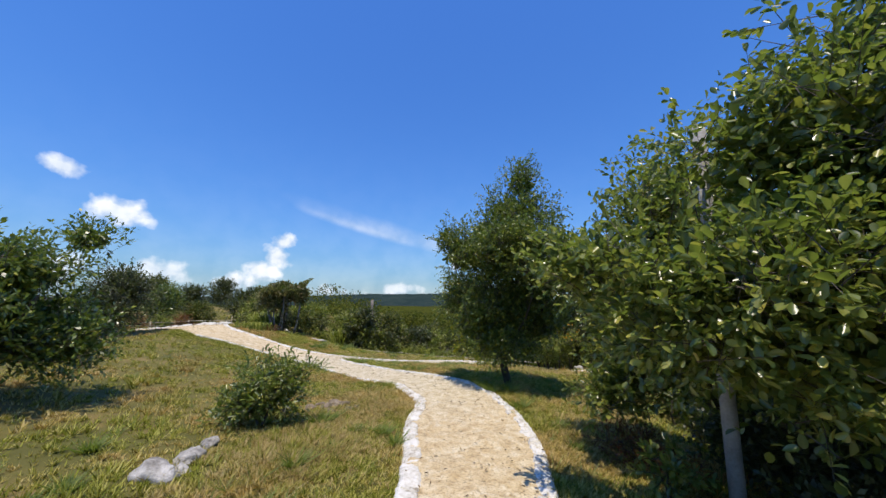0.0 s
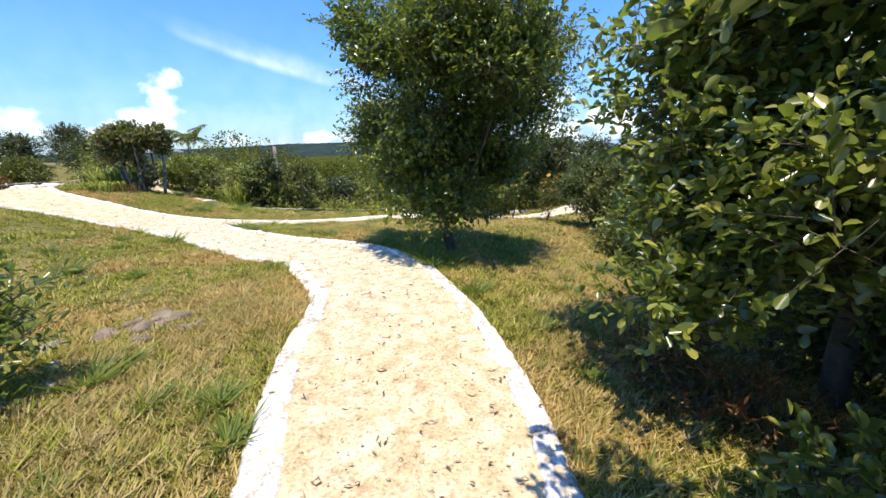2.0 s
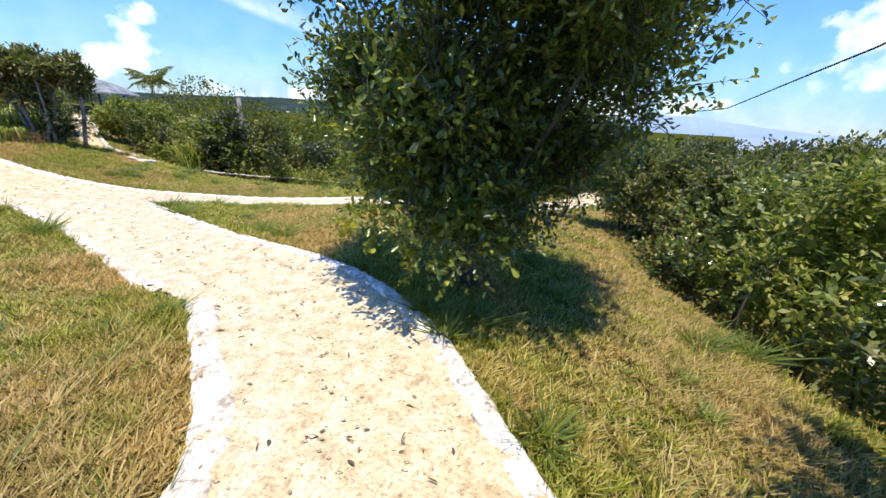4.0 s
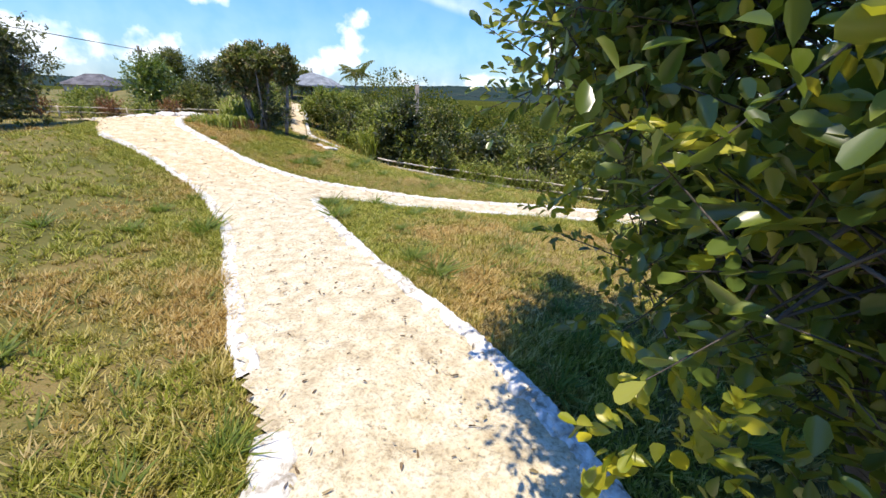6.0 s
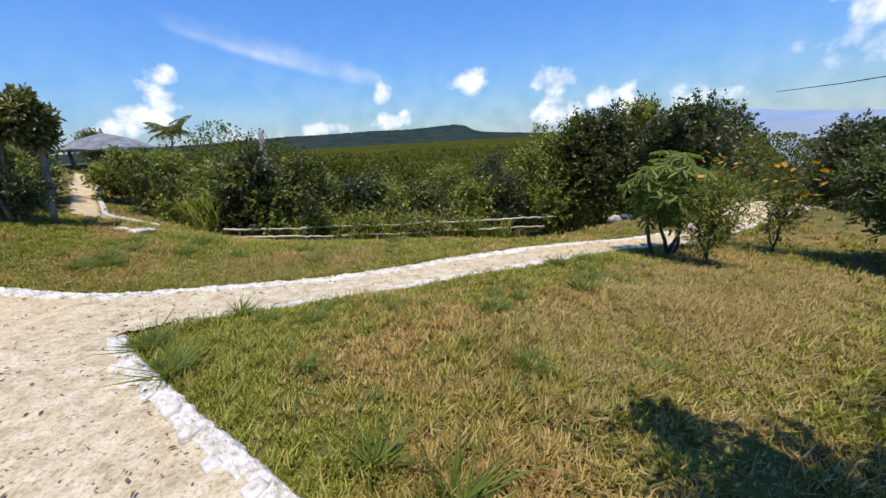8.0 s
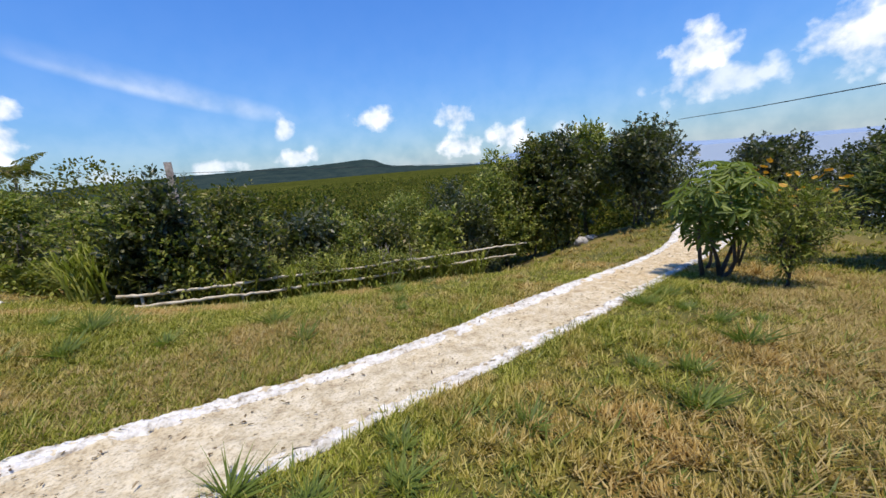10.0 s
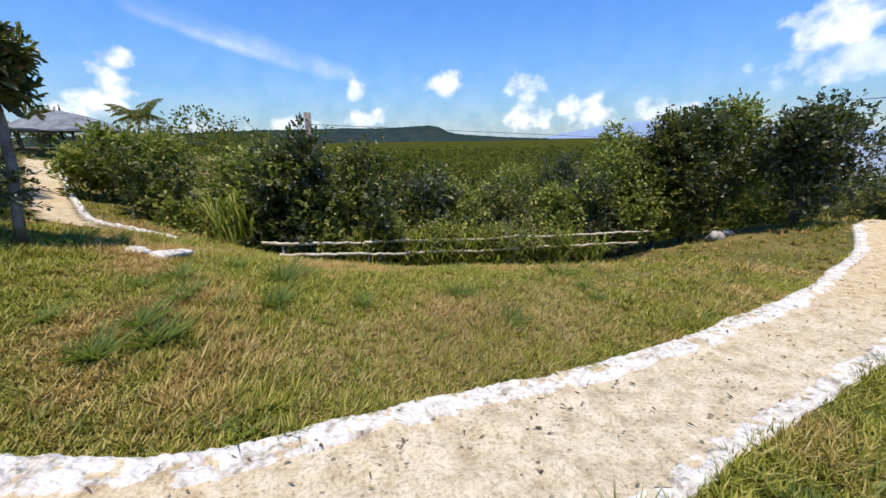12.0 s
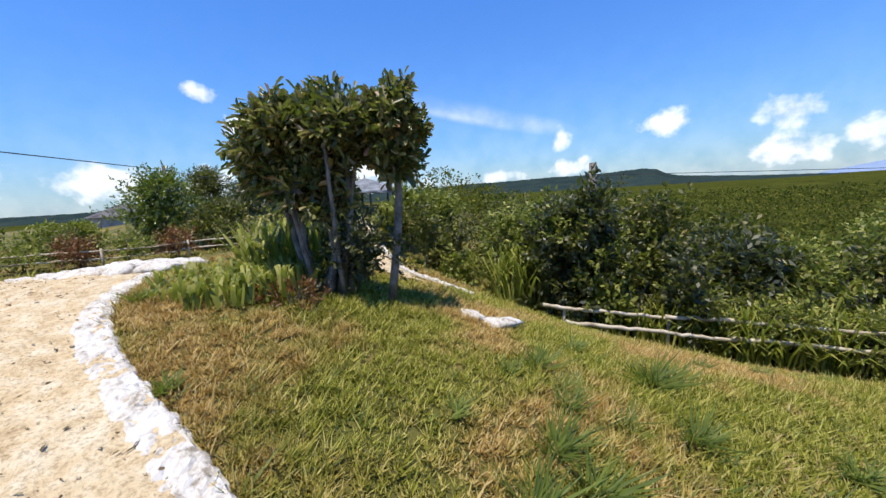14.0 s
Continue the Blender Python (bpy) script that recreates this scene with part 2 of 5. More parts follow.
EARTH = surface("dry_earth", [(0.3, (0.13, 0.10, 0.065)), (0.5, (0.27, 0.21, 0.14)), (0.75, (0.42, 0.34, 0.24))], 6.0, 40, 1.0, 0.9, 0.03)
LITTER = leafy("dead_leaves", [(0.0, (0.10, 0.06, 0.03)), (0.5, (0.22, 0.14, 0.07)), (1.0, (0.42, 0.32, 0.18))], 0.7, 0.1, (0.3, 0.2, 0.05))
GRASS = grassy()
STRAW = leafy("straw_grass", [(0.0, (0.22, 0.17, 0.05)), (0.4, (0.50, 0.38, 0.15)), (0.8, (0.72, 0.56, 0.28)), (1.0, (0.30, 0.32, 0.05))], 0.8, 0.3, (0.5, 0.4, 0.12), 0.1, (1.5, (0.75, 0.72, 0.62)))
LEAF_TREE = leafy("obovate_leaves", [(0.0, (0.075, 0.11, 0.026)), (0.55, (0.21, 0.25, 0.06)), (0.85, (0.40, 0.40, 0.10)), (1.0, (0.60, 0.52, 0.10))], 0.3, 0.4, spec=0.75)
LEAF_GARDEN = leafy("small_leaves", [(0.0, (0.06, 0.095, 0.022)), (0.6, (0.145, 0.195, 0.038)), (0.88, (0.29, 0.32, 0.055)), (1.0, (0.54, 0.49, 0.06))], 0.32, 0.3, spec=0.6)
LEAF_YOUNG = leafy("young_leaves", [(0.0, (0.16, 0.22, 0.02)), (0.5, (0.34, 0.36, 0.03)), (1.0, (0.60, 0.52, 0.04))], 0.4, 0.4, (0.5, 0.5, 0.03))
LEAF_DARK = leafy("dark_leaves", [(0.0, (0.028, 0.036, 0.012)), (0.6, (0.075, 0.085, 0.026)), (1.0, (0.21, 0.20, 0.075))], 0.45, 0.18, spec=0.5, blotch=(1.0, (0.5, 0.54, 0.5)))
# hedge and woodland: dark blotches painted in for the shaded gaps between clumps
LEAF_HEDGE = leafy("hedge_leaves", [(0.0, (0.035, 0.04, 0.012)), (0.45, (0.125, 0.135, 0.026)), (0.85, (0.36, 0.34, 0.07)), (1.0, (0.44, 0.34, 0.14))], 0.5, 0.24, spec=0.35, blotch=(1.1, (0.26, 0.27, 0.24)))
LEAF_WOODS = leafy("woodland_leaves", [(0.0, (0.045, 0.05, 0.009)), (0.5, (0.11, 0.115, 0.016)), (1.0, (0.27, 0.245, 0.04))], 0.8, 0.22, spec=0.1, blotch=(0.45, (0.30, 0.31, 0.26)))
LEAF_LIGHT = leafy("light_leaves", [(0.0, (0.12, 0.15, 0.02)), (0.5, (0.31, 0.33, 0.05)), (1.0, (0.58, 0.54, 0.15))], 0.5, 0.33, spec=0.35, blotch=(1.2, (0.5, 0.54, 0.42)))
LEAF_LONG = leafy("long_leaves", [(0.0, (0.05, 0.06, 0.02)), (0.45, (0.15, 0.16, 0.045)), (0.72, (0.38, 0.32, 0.12)), (0.9, (0.50, 0.40, 0.22)), (1.0, (0.40, 0.19, 0.11))], 0.4, 0.25, spec=0.5)
LEAF_PALMATE = leafy("palmate_leaves", [(0.0, (0.10, 0.14, 0.028)), (1.0, (0.27, 0.32, 0.06))], 0.5, 0.35, spec=0.3)
LEAF_SHRUB = leafy("greyish_leaves", [(0.0, (0.07, 0.085, 0.035)), (0.6, (0.15, 0.175, 0.065)), (1.0, (0.28, 0.29, 0.13))], 0.55, 0.25, spec=0.3)
LEAF_RED = leafy("reddish_leaves", [(0.0, (0.16, 0.05, 0.02)), (0.6, (0.30, 0.12, 0.04)), (1.0, (0.34, 0.26, 0.06))], 0.5, 0.25, (0.4, 0.15, 0.03))
PETAL = leafy("orange_petals", [(0.0, (0.75, 0.30, 0.02)), (1.0, (0.85, 0.55, 0.05))], 0.6, 0.3, (0.8, 0.4, 0.02))
WOODS = surface("forest_canopy", [(0.3, (0.026, 0.032, 0.007)), (0.5, (0.058, 0.066, 0.012)), (0.72, (0.10, 0.102, 0.02))], 0.05, 0.5, 1.0, 0.8, 0.8, spec=0.0)
# forest green with the bluish cast of distance painted in
HILL = surface("haze_tinted_forest", [(0.3, (0.018, 0.032, 0.032)), (0.5, (0.028, 0.046, 0.042)), (0.75, (0.045, 0.062, 0.050))], 0.012, 0.06, 1.0, 0.6, 3.0, spec=0.0)
# the mountain's blue is distance haze painted as base colour
MOUNTAIN = surface("haze_painted_mountain", [(0.3, (0.22, 0.30, 0.43)), (0.7, (0.27, 0.36, 0.49))], 0.003, 0.02, 1.0, 0.2, 3.0)
WATER, _n, _l, _b = material("sea_water")
_b.inputs["Base Color"].default_value, _b.inputs["Roughness"].default_value = (0.26, 0.30, 0.33, 1), 0.5
bumped(_n, _l, _b, noise_node(_n, _l, 0.05, 4.0), 0.1, 0.2)


# ---- shape tools ----
RNG = np.random.default_rng(7)
SPREAD = 3.2
SLOPE = (-0.743, -0.433, -0.996, 0.174, -0.432, -0.113)
MOUNDS = (
    (-16, (0.078, 0.068, -0.17, 0.035, -0.403, 0.999)), (-12, (0.175, 0.293, -0.057, 0.831, 0.494, -0.14)),
    (-8, (0.175, 0.174, 0.116, 0.192, -0.119, -0.463)), (-4, (0.28, -0.114, 0.106, 0.173, 0.65, -0.716)),
    (0, (0.181, 0.239, 0.602, 0.152, 0.422, -0.259)), (4, (0.003, 0.155, 0.037, 0.42, 0.017, 0.601)),
    (8, (-0.324, -0.117, -0.161, 0.303, 0.564, 1.348)),
)


def ground(x, y):
    """The height of the land at x, y: the garden's gentle slopes, and the valley and the shore about it."""
    x, y = np.asarray(x, float), np.asarray(y, float)
    cx, cy = np.clip(x, -26, 13), np.clip(y, -9, 27)
    a, b = cx / 10, cy / 10
    c = SLOPE
    z = c[0] + c[1] * a + c[2] * b + c[3] * a * a + c[4] * a * b + c[5] * b * b
    for gx, row in MOUNDS:
        for k, v in enumerate(row):
            z = z + v * np.exp(-((cx - gx) ** 2 + (cy - (4 * k - 4)) ** 2) / (2 * SPREAD**2))
    z = z - 0.09 * np.clip(-16.5 - x, 0, 13) * np.clip((19 - y) / 5, 0, 1)
    out = np.hypot(x - cx, y - cy)
    fall = np.where(x > -22, 1.0, np.clip((y - 30) / 40, 0, 1))
    low = -9.0 - 7.0 * np.clip((x - 46 - 0.79 * np.maximum(y - 60, 0)) / 90, 0, 1)
    z = z - 0.10 * np.exp(-((x + 8.6) ** 2) / 6.5 - (y - 6.4) ** 2 / 3.0)
    z = z - 0.16 * np.exp(-((x + 4.6) ** 2) / 13.0 - (y - 7.8) ** 2 / 2.4)
    z = z - 0.9 * np.clip((x - 2.55) / 1.1, 0, 1) * np.exp(-((np.clip(y, -9, 20) - 3.2) / 2.6) ** 4)
    w = 1 - np.exp(-((out / 26.0) ** 1.3))
    return z * (1 - w) + w * (low * fall + 0.3 * (1 - fall))


def gz(x, y):
    return float(ground(x, y))


def mesh_of(name, verts, faces, mat, smooth=False):
    me = bpy.data.meshes.new(name)
    me.from_pydata([tuple(v) for v in verts] if not isinstance(verts, list) else verts, [], faces)
    me.materials.append(mat)
    if smooth:
        me.polygons.foreach_set("use_smooth", [True] * len(me.polygons))
    me.update()
    return me


def quick_mesh(name, verts, size, mat, tris=None):
    """A mesh from an array of points, in faces of the same number of corners each."""
    verts = np.ascontiguousarray(verts, np.float32).reshape(-1, 3)
    loops = np.arange(len(verts), dtype=np.int32) if tris is None else np.ascontiguousarray(tris, np.int32).ravel()
    count = len(loops) // size
    me = bpy.data.meshes.new(name)
    me.vertices.add(len(verts)), me.loops.add(len(loops)), me.polygons.add(count)
    me.vertices.foreach_set("co", verts.ravel())
    me.loops.foreach_set("vertex_index", loops)
    me.polygons.foreach_set("loop_start", np.arange(0, len(loops), size, dtype=np.int32))
    me.materials.append(mat)
    me.update(calc_edges=True)
    return me


def part(name, me, parent=None, label="", at=None):
    ob = new(name, me)
    if parent is not None:
        ob.parent = parent
    if at is not None:
        ob.matrix_basis = at
    if label:
        ob["label"] = label
    return ob


def thing(name, x, y, z, label, category, group="", kind=""):
    ob = new(name)
    ob.location = (x, y, z)
    ob.empty_display_size = 0.2
    return tagged(ob, label, category, group, kind)


def tube(points, radii, sides=7, cap=True):
    """Points and faces of a tapering limb along a line of points."""
    pts = [Vector(p) for p in points]
    verts, faces = [], []
    up = Vector((0.13, 0.97, 0.2))
    for i, p in enumerate(pts):
        d = (pts[min(i + 1, len(pts) - 1)] - pts[max(i - 1, 0)]).normalized()
        u = d.cross(up).normalized() if abs(d.dot(up.normalized())) < 0.98 else d.cross(Vector((1, 0, 0))).normalized()
        v = d.cross(u)
        for k in range(sides):
            a = 2 * math.pi * k / sides
            verts.append(tuple(p + (u * math.cos(a) + v * math.sin(a)) * radii[i]))
    for i in range(len(pts) - 1):
        for k in range(sides):
            a, b = i * sides + k, i * sides + (k + 1) % sides
            faces.append((a, b, b + sides, a + sides))
    if cap:
        faces += [tuple(range(sides))[::-1], tuple(range((len(pts) - 1) * sides, len(pts) * sides))]
    return verts, faces


def joined(pieces):
    verts, faces = [], []
    for v, f in pieces:
        n = len(verts)
        verts += v
        faces += [tuple(i + n for i in q) for q in f]
    return verts, faces


def limb(start, end, r0, r1, bend=0.12, steps=5, rng=RNG):
    a, b = np.array(start, float), np.array(end, float)
    size = np.linalg.norm(b - a)
    pts = []
    side = rng.normal(size=3) * bend * size
    for i in range(steps + 1):
        s = i / steps
        pts.append(a + (b - a) * s + side * math.sin(math.pi * s) + rng.normal(size=3) * 0.012 * size * (0 < i < steps))
    return tube(pts, [r0 + (r1 - r0) * i / steps for i in range(steps + 1)])


def leaf_array(base, way, normal, length, width, fold=0.25, flat=False, fine=False):
    """Folded leaves, two four-cornered halves each, as one array of corners."""
    way = way / np.linalg.norm(way, axis=1, keepdims=True)
    side = np.cross(way, normal)
    side /= np.linalg.norm(side, axis=1, keepdims=True) + 1e-9
    top = np.cross(side, way)
    L, W = length[:, None], width[:, None]
    tip = base + way * L - top * L * 0.08
    mid, far = base + way * L * 0.42, base + way * L * 0.84
    if flat:
        w = side * W * 0.5
        verts = np.stack([base, base + way * L * 0.55 + w, tip, base + way * L * 0.55 - w], 1)
        return verts.reshape(-1, 3), np.arange(len(base) * 4).reshape(-1, 4)
    if fine:
        rows = [(0.28, 0.31), (0.62, 0.5), (0.9, 0.36)]
        half = [[base + way * L * s + side * W * w * k + top * (W * w * fold * 2 - L * 0.1 * s * s) for s, w in rows] for k in (1, -1)]
        verts = np.stack([base, *half[0], tip, *half[1][::-1]], 1)
        i = np.arange(len(base))[:, None] * 8
        return verts.reshape(-1, 3), np.concatenate([i + np.arange(5)[None], i + np.array([[0, 4, 5, 6, 7]])], 1)
    l1, r1 = mid + side * W * 0.40 + top * W * fold, mid - side * W * 0.40 + top * W * fold
    l2, r2 = far + side * W * 0.46 + top * W * fold * 0.8, far - side * W * 0.46 + top * W * fold * 0.8
    verts = np.stack([base, l1, l2, tip, r2, r1], 1)                     # six corners a leaf
    n = len(base)
    i = np.arange(n)[:, None] * 6
    faces = np.concatenate([i + np.array([[0, 1, 2, 3]]), i + np.array([[0, 3, 4, 5]])], 1)
    return verts.reshape(-1, 3), faces


def lumpy(dirs, seed, freq=2.2):
    out = np.empty(len(dirs))
    for i, d in enumerate(dirs):
        out[i] = noise.noise(Vector((d[0] * freq + seed, d[1] * freq - seed, d[2] * freq + 2 * seed)))
    return out


def twig_points(blobs, rng, seed, shell=0.62):
    """Places and ways of twigs over lumpy crowns. blobs: centre, radii, number."""
    at, way = [], []
    for (cx, cy, cz, rx, ry, rz, n) in blobs:
        d = rng.normal(size=(n, 3))
        d /= np.linalg.norm(d, axis=1, keepdims=True)
        r = (shell + (1 - shell) * rng.random(n) ** 0.7) * (0.82 + 0.55 * lumpy(d, seed))
        at.append(np.array([cx, cy, cz]) + d * np.array([rx, ry, rz]) * r[:, None])
        w = d + np.array([0, 0, 0.35]) + rng.normal(size=(n, 3)) * 0.35
        way.append(w / np.linalg.norm(w, axis=1, keepdims=True))
    return np.concatenate(at), np.concatenate(way)


def clumps(blobs, rng, count, size=0.4):
    """Breaks each crown into rounded tufts of foliage standing out of it."""
    out = []
    for (x, y, z, rx, ry, rz, n) in blobs:
        m = max(3, int(count * min(1.0, n / 120)))
        for _ in range(m):
            d = rng.normal(size=3)
            d[2] = d[2] * 0.9 + 0.15
            d /= np.linalg.norm(d)
            f = rng.uniform(0.5, 0.82)
            s = size * rng.uniform(0.7, 1.25)
            out.append((x + d[0] * rx * f, y + d[1] * ry * f, z + d[2] * rz * f, rx * s, ry * s, rz * s * 0.85, max(4, n // m)))
    return out


def crown_mesh(name, blobs, mat, seed, leaf=(0.06, 0.03), per=9, twig=0.22, shell=0.62, droop=0.0, keep=None, flat=False, core=0.5, tufts=0, fine=False):
    rng = np.random.default_rng(seed)
    at, way = twig_points(clumps(blobs, rng, tufts) if tufts else blobs, rng, seed * 0.37, shell)
    way[:, 2] -= droop
    if keep is not None:
        ok = keep(at)
        at, way = at[ok], way[ok]
    n = len(at)
    s = np.tile(np.linspace(0.1, 1.0, per), n)
    base = np.repeat(at, per, 0) + np.repeat(way, per, 0) * (s * twig)[:, None] + rng.normal(size=(n * per, 3)) * leaf[0] * 0.12
    out = rng.normal(size=(n * per, 3))
    w = np.repeat(way, per, 0) * 0.9 + out * 0.75
    normal = np.array([0, 0, 1.0]) + rng.normal(size=(n * per, 3)) * 0.55
    size = rng.uniform(0.65, 1.15, n * per)
    if core:
        # leaves inside the crown, which close it to the eye
        more = [(x, y, z, rx * 0.68, ry * 0.68, rz * 0.68, int(k * per * core)) for x, y, z, rx, ry, rz, k in blobs]
        p2, w2 = twig_points(more, rng, seed * 0.37, 0.35)
        if keep is not None:
            ok = keep(p2)
            p2, w2 = p2[ok], w2[ok]
        m = len(p2)
        base, w = np.vstack([base, p2]), np.vstack([w, w2 + rng.normal(size=(m, 3)) * 0.8])
        normal = np.vstack([normal, rng.normal(size=(m, 3)) + (0, 0, 0.6)])
        size = np.r_[size, rng.uniform(1.0, 1.7, m)]
    verts, faces = leaf_array(base, w, normal, leaf[0] * size, leaf[1] * size, 0.25, flat, fine)
    return quick_mesh(name, verts, 5 if fine else 4, mat, faces), at, way


def twigs_mesh(name, at, way, length, radius, mat, root=None, every=1):
    """Thin three-sided twigs; each runs back from its tip towards the crown's inside."""
    at, way = at[::every], way[::every]
    a = at - way * length * 0.8
    if root is not None:
        pull = (np.array(root) - a)
        a = a + pull * 0.25
    b = at + way * length
    ref = np.array([0.31, 0.2, 0.93])
    u = np.cross(way, ref)
    u /= np.linalg.norm(u, axis=1, keepdims=True) + 1e-9
    v = np.cross(way, u)
    rings = []
    for p, r in ((a, radius), (b, radius * 0.35)):
        for k in range(3):
            c, s = math.cos(2.094 * k), math.sin(2.094 * k)
            rings.append(p + (u * c + v * s) * r)
    verts = np.stack(rings, 1)
    i = np.arange(len(at))[:, None] * 6
    faces = np.concatenate([i + np.array([[0, 1, 4, 3]]), i + np.array([[1, 2, 5, 4]]), i + np.array([[2, 0, 3, 5]])], 1)
    return quick_mesh(name, verts.reshape(-1, 3), 4, mat, faces)


def plant(name, x, y, label, category, blobs, mat, seed, stems, bark=BARK, leaf=(0.06, 0.03), per=9, twig=0.22, shell=0.62, group="", droop=0.0,
          twig_every=2, keep=None, twig_r=0.004, flat=False, core=0.5, bend=0.08, tufts=11, fine=False):
    """A tree or bush: trunk and limbs, fine twigs, and a crown of single leaves. blobs and stems are given from the plant's foot."""
    foot = gz(x, y)
    ob = thing(name, x, y, foot, label, category, group)
    rng = np.random.default_rng(seed + 500)
    for k, (a, b, r0, r1) in enumerate(stems):
        v, f = limb(a, b, r0, r1, bend, 6, rng)
        part("trunk" if k == 0 else "limb", mesh_of("trunk", v, f, bark, True), ob)
    me, at, way = crown_mesh("crown", blobs, mat, seed, leaf, per, twig, shell, droop, keep, flat, core, tufts, fine)
    part("crown", me, ob)
    if twig_every:
        tagged(part("twig_work", twigs_mesh("twig_work", at, way, twig, twig_r, bark, None, twig_every), ob), kind="stuff")
    return ob


def inside(poly, x, y):
    hit = np.zeros(len(x), bool)
    n = len(poly)
    for i in range(n):
        (x0, y0), (x1, y1) = poly[i], poly[(i + 1) % n]
        cross = (y0 > y) != (y1 > y)
        with np.errstate(divide="ignore", invalid="ignore"):
            hit ^= cross & (x < (x1 - x0) * (y - y0) / (y1 - y0 + 1e-12) + x0)
    return hit


def smooth_line(points, step=0.1):
    """A curve through the given points, in even steps."""
    p = np.array(points, float)
    t = np.r_[0, np.cumsum(np.linalg.norm(np.diff(p, axis=0), axis=1))]
    m = np.gradient(p, t, axis=0)
    out = []
    s = np.arange(0, t[-1], step)
    i = np.clip(np.searchsorted(t, s, "right") - 1, 0, len(t) - 2)
    h = (t[i + 1] - t[i])
    u = (s - t[i]) / h
    u, h = u[:, None], h[:, None]
    return (2 * u**3 - 3 * u**2 + 1) * p[i] + (u**3 - 2 * u**2 + u) * h * m[i] + (-2 * u**3 + 3 * u**2) * p[i + 1] + (u**3 - u**2) * h * m[i + 1]


# ---- the land ----
EAST = [(0.55, -9), (0.53, -4), (0.52, -2.3), (0.46, -1.5), (0.42, -0.7), (0.29, -0.05), (0.14, 0.55), (-0.08, 1.15), (-0.27, 1.65), (-0.5, 2.1), (-0.88, 2.62), (-1.35, 3.08),
        (-1.74, 3.38), (-2.06, 3.59), (-2.59, 3.92), (-3.15, 4.25), (-3.65, 4.58), (-4.44, 5.12), (-5.2, 5.66)]
FORK = [(-5.52, 5.9), (-5.62, 6.02), (-5.56, 6.14)]
SOUTH = [(-5.36, 6.3), (-4.82, 6.68), (-4.44, 6.86), (-3.97, 7.08), (-3.1, 7.46), (-2.0, 7.92), (0.2, 9.1), (1.6, 10.0), (5.2, 12.0), (7.4, 13.2), (9.5, 14.0)]
NORTH = [(9.3, 15.3), (7.0, 15.0), (5.75, 14.35), (3.9, 12.75), (1.4, 11.15), (-0.1, 10.05), (-1.8, 9.05), (-2.6, 8.68), (-3.3, 8.36), (-4.2, 8.02), (-5.2, 7.7), (-5.7, 7.54), (-6.15, 7.34),
         (-6.6, 7.13), (-6.95, 7.03), (-7.3, 6.99), (-7.75, 6.99), (-8.45, 6.99), (-9.2, 7.08), (-9.6, 7.13), (-10.2, 7.2), (-11.2, 7.45), (-11.8, 7.8), (-12.46, 8.4), (-12.9, 8.9)]
CREST = [(-14.0, 8.6), (-17.0, 8.2), (-17.0, 7.2)]
WEST = [(-12.7, 6.3), (-11.33, 5.67), (-9.44, 5.5), (-7.5, 5.06), (-6.1, 4.5), (-5.15, 3.95), (-4.37, 3.4), (-3.7, 2.95), (-2.95, 2.45)]
WEST_KERB = [(-2.5, 2.2), (-2.15, 1.78), (-1.87, 1.37), (-1.6, 0.95), (-1.46, 0.52), (-1.37, -0.1), (-1.25, -0.65), (-1.03, -1.35), (-0.79, -2.2), (-0.74, -4.0), (-0.85, -9.0)]
WAY = [tuple(p) for p in np.vstack([smooth_line(EAST), FORK, smooth_line(SOUTH, 0.2), smooth_line(NORTH, 0.15), CREST, smooth_line(WEST, 0.2), smooth_line(WEST_KERB)])]
UPWAY = [(-10.3, 11.2), (-11.5, 12.0), (-12.6, 13.1), (-14.0, 14.45), (-15.6, 16.1), (-22.6, 23.3), (-23.4, 22.6), (-16.1, 15.5), (-12.7, 12.2), (-11.2, 10.9)]


def land():
    u = np.linspace(-1, 1, 225)
    spread = np.sinh(u * 7.2) / np.sinh(7.2)
    xs, ys = -4 + 4200 * spread, 6 + 4200 * spread
    X, Y = np.meshgrid(xs, ys)
    Z = ground(X, Y)
    near = np.exp(-np.hypot(X + 4, Y - 6) / 25)
    Z = Z + near * 0.012 * np.sin(X * 2.3 + 1.1 * np.sin(Y * 1.7)) * np.cos(Y * 2.1)
    n = len(xs)
    i = (np.arange(n - 1)[:, None] * n + np.arange(n - 1)[None, :]).ravel()
    me = quick_mesh("ground", np.stack([X, Y, Z], -1).reshape(-1, 3), 4, SOIL, np.stack([i, i + 1, i + n + 1, i + n], 1))
    me.materials.append(WOODS)
    mid = ((np.hypot(X + 4, Y - 6) > 60) | ((X > -13) & (Y > 18.5 + 0.2 * X)))[:-1, :-1].ravel()
    me.polygons.foreach_set("material_index", mid.astype(np.int32))
    me.polygons.foreach_set("use_smooth", np.ones(len(me.polygons), bool))
    tagged(new("ground", me), "sloping lawn of sun-dried grass running down to woods", "ground", kind="structure")


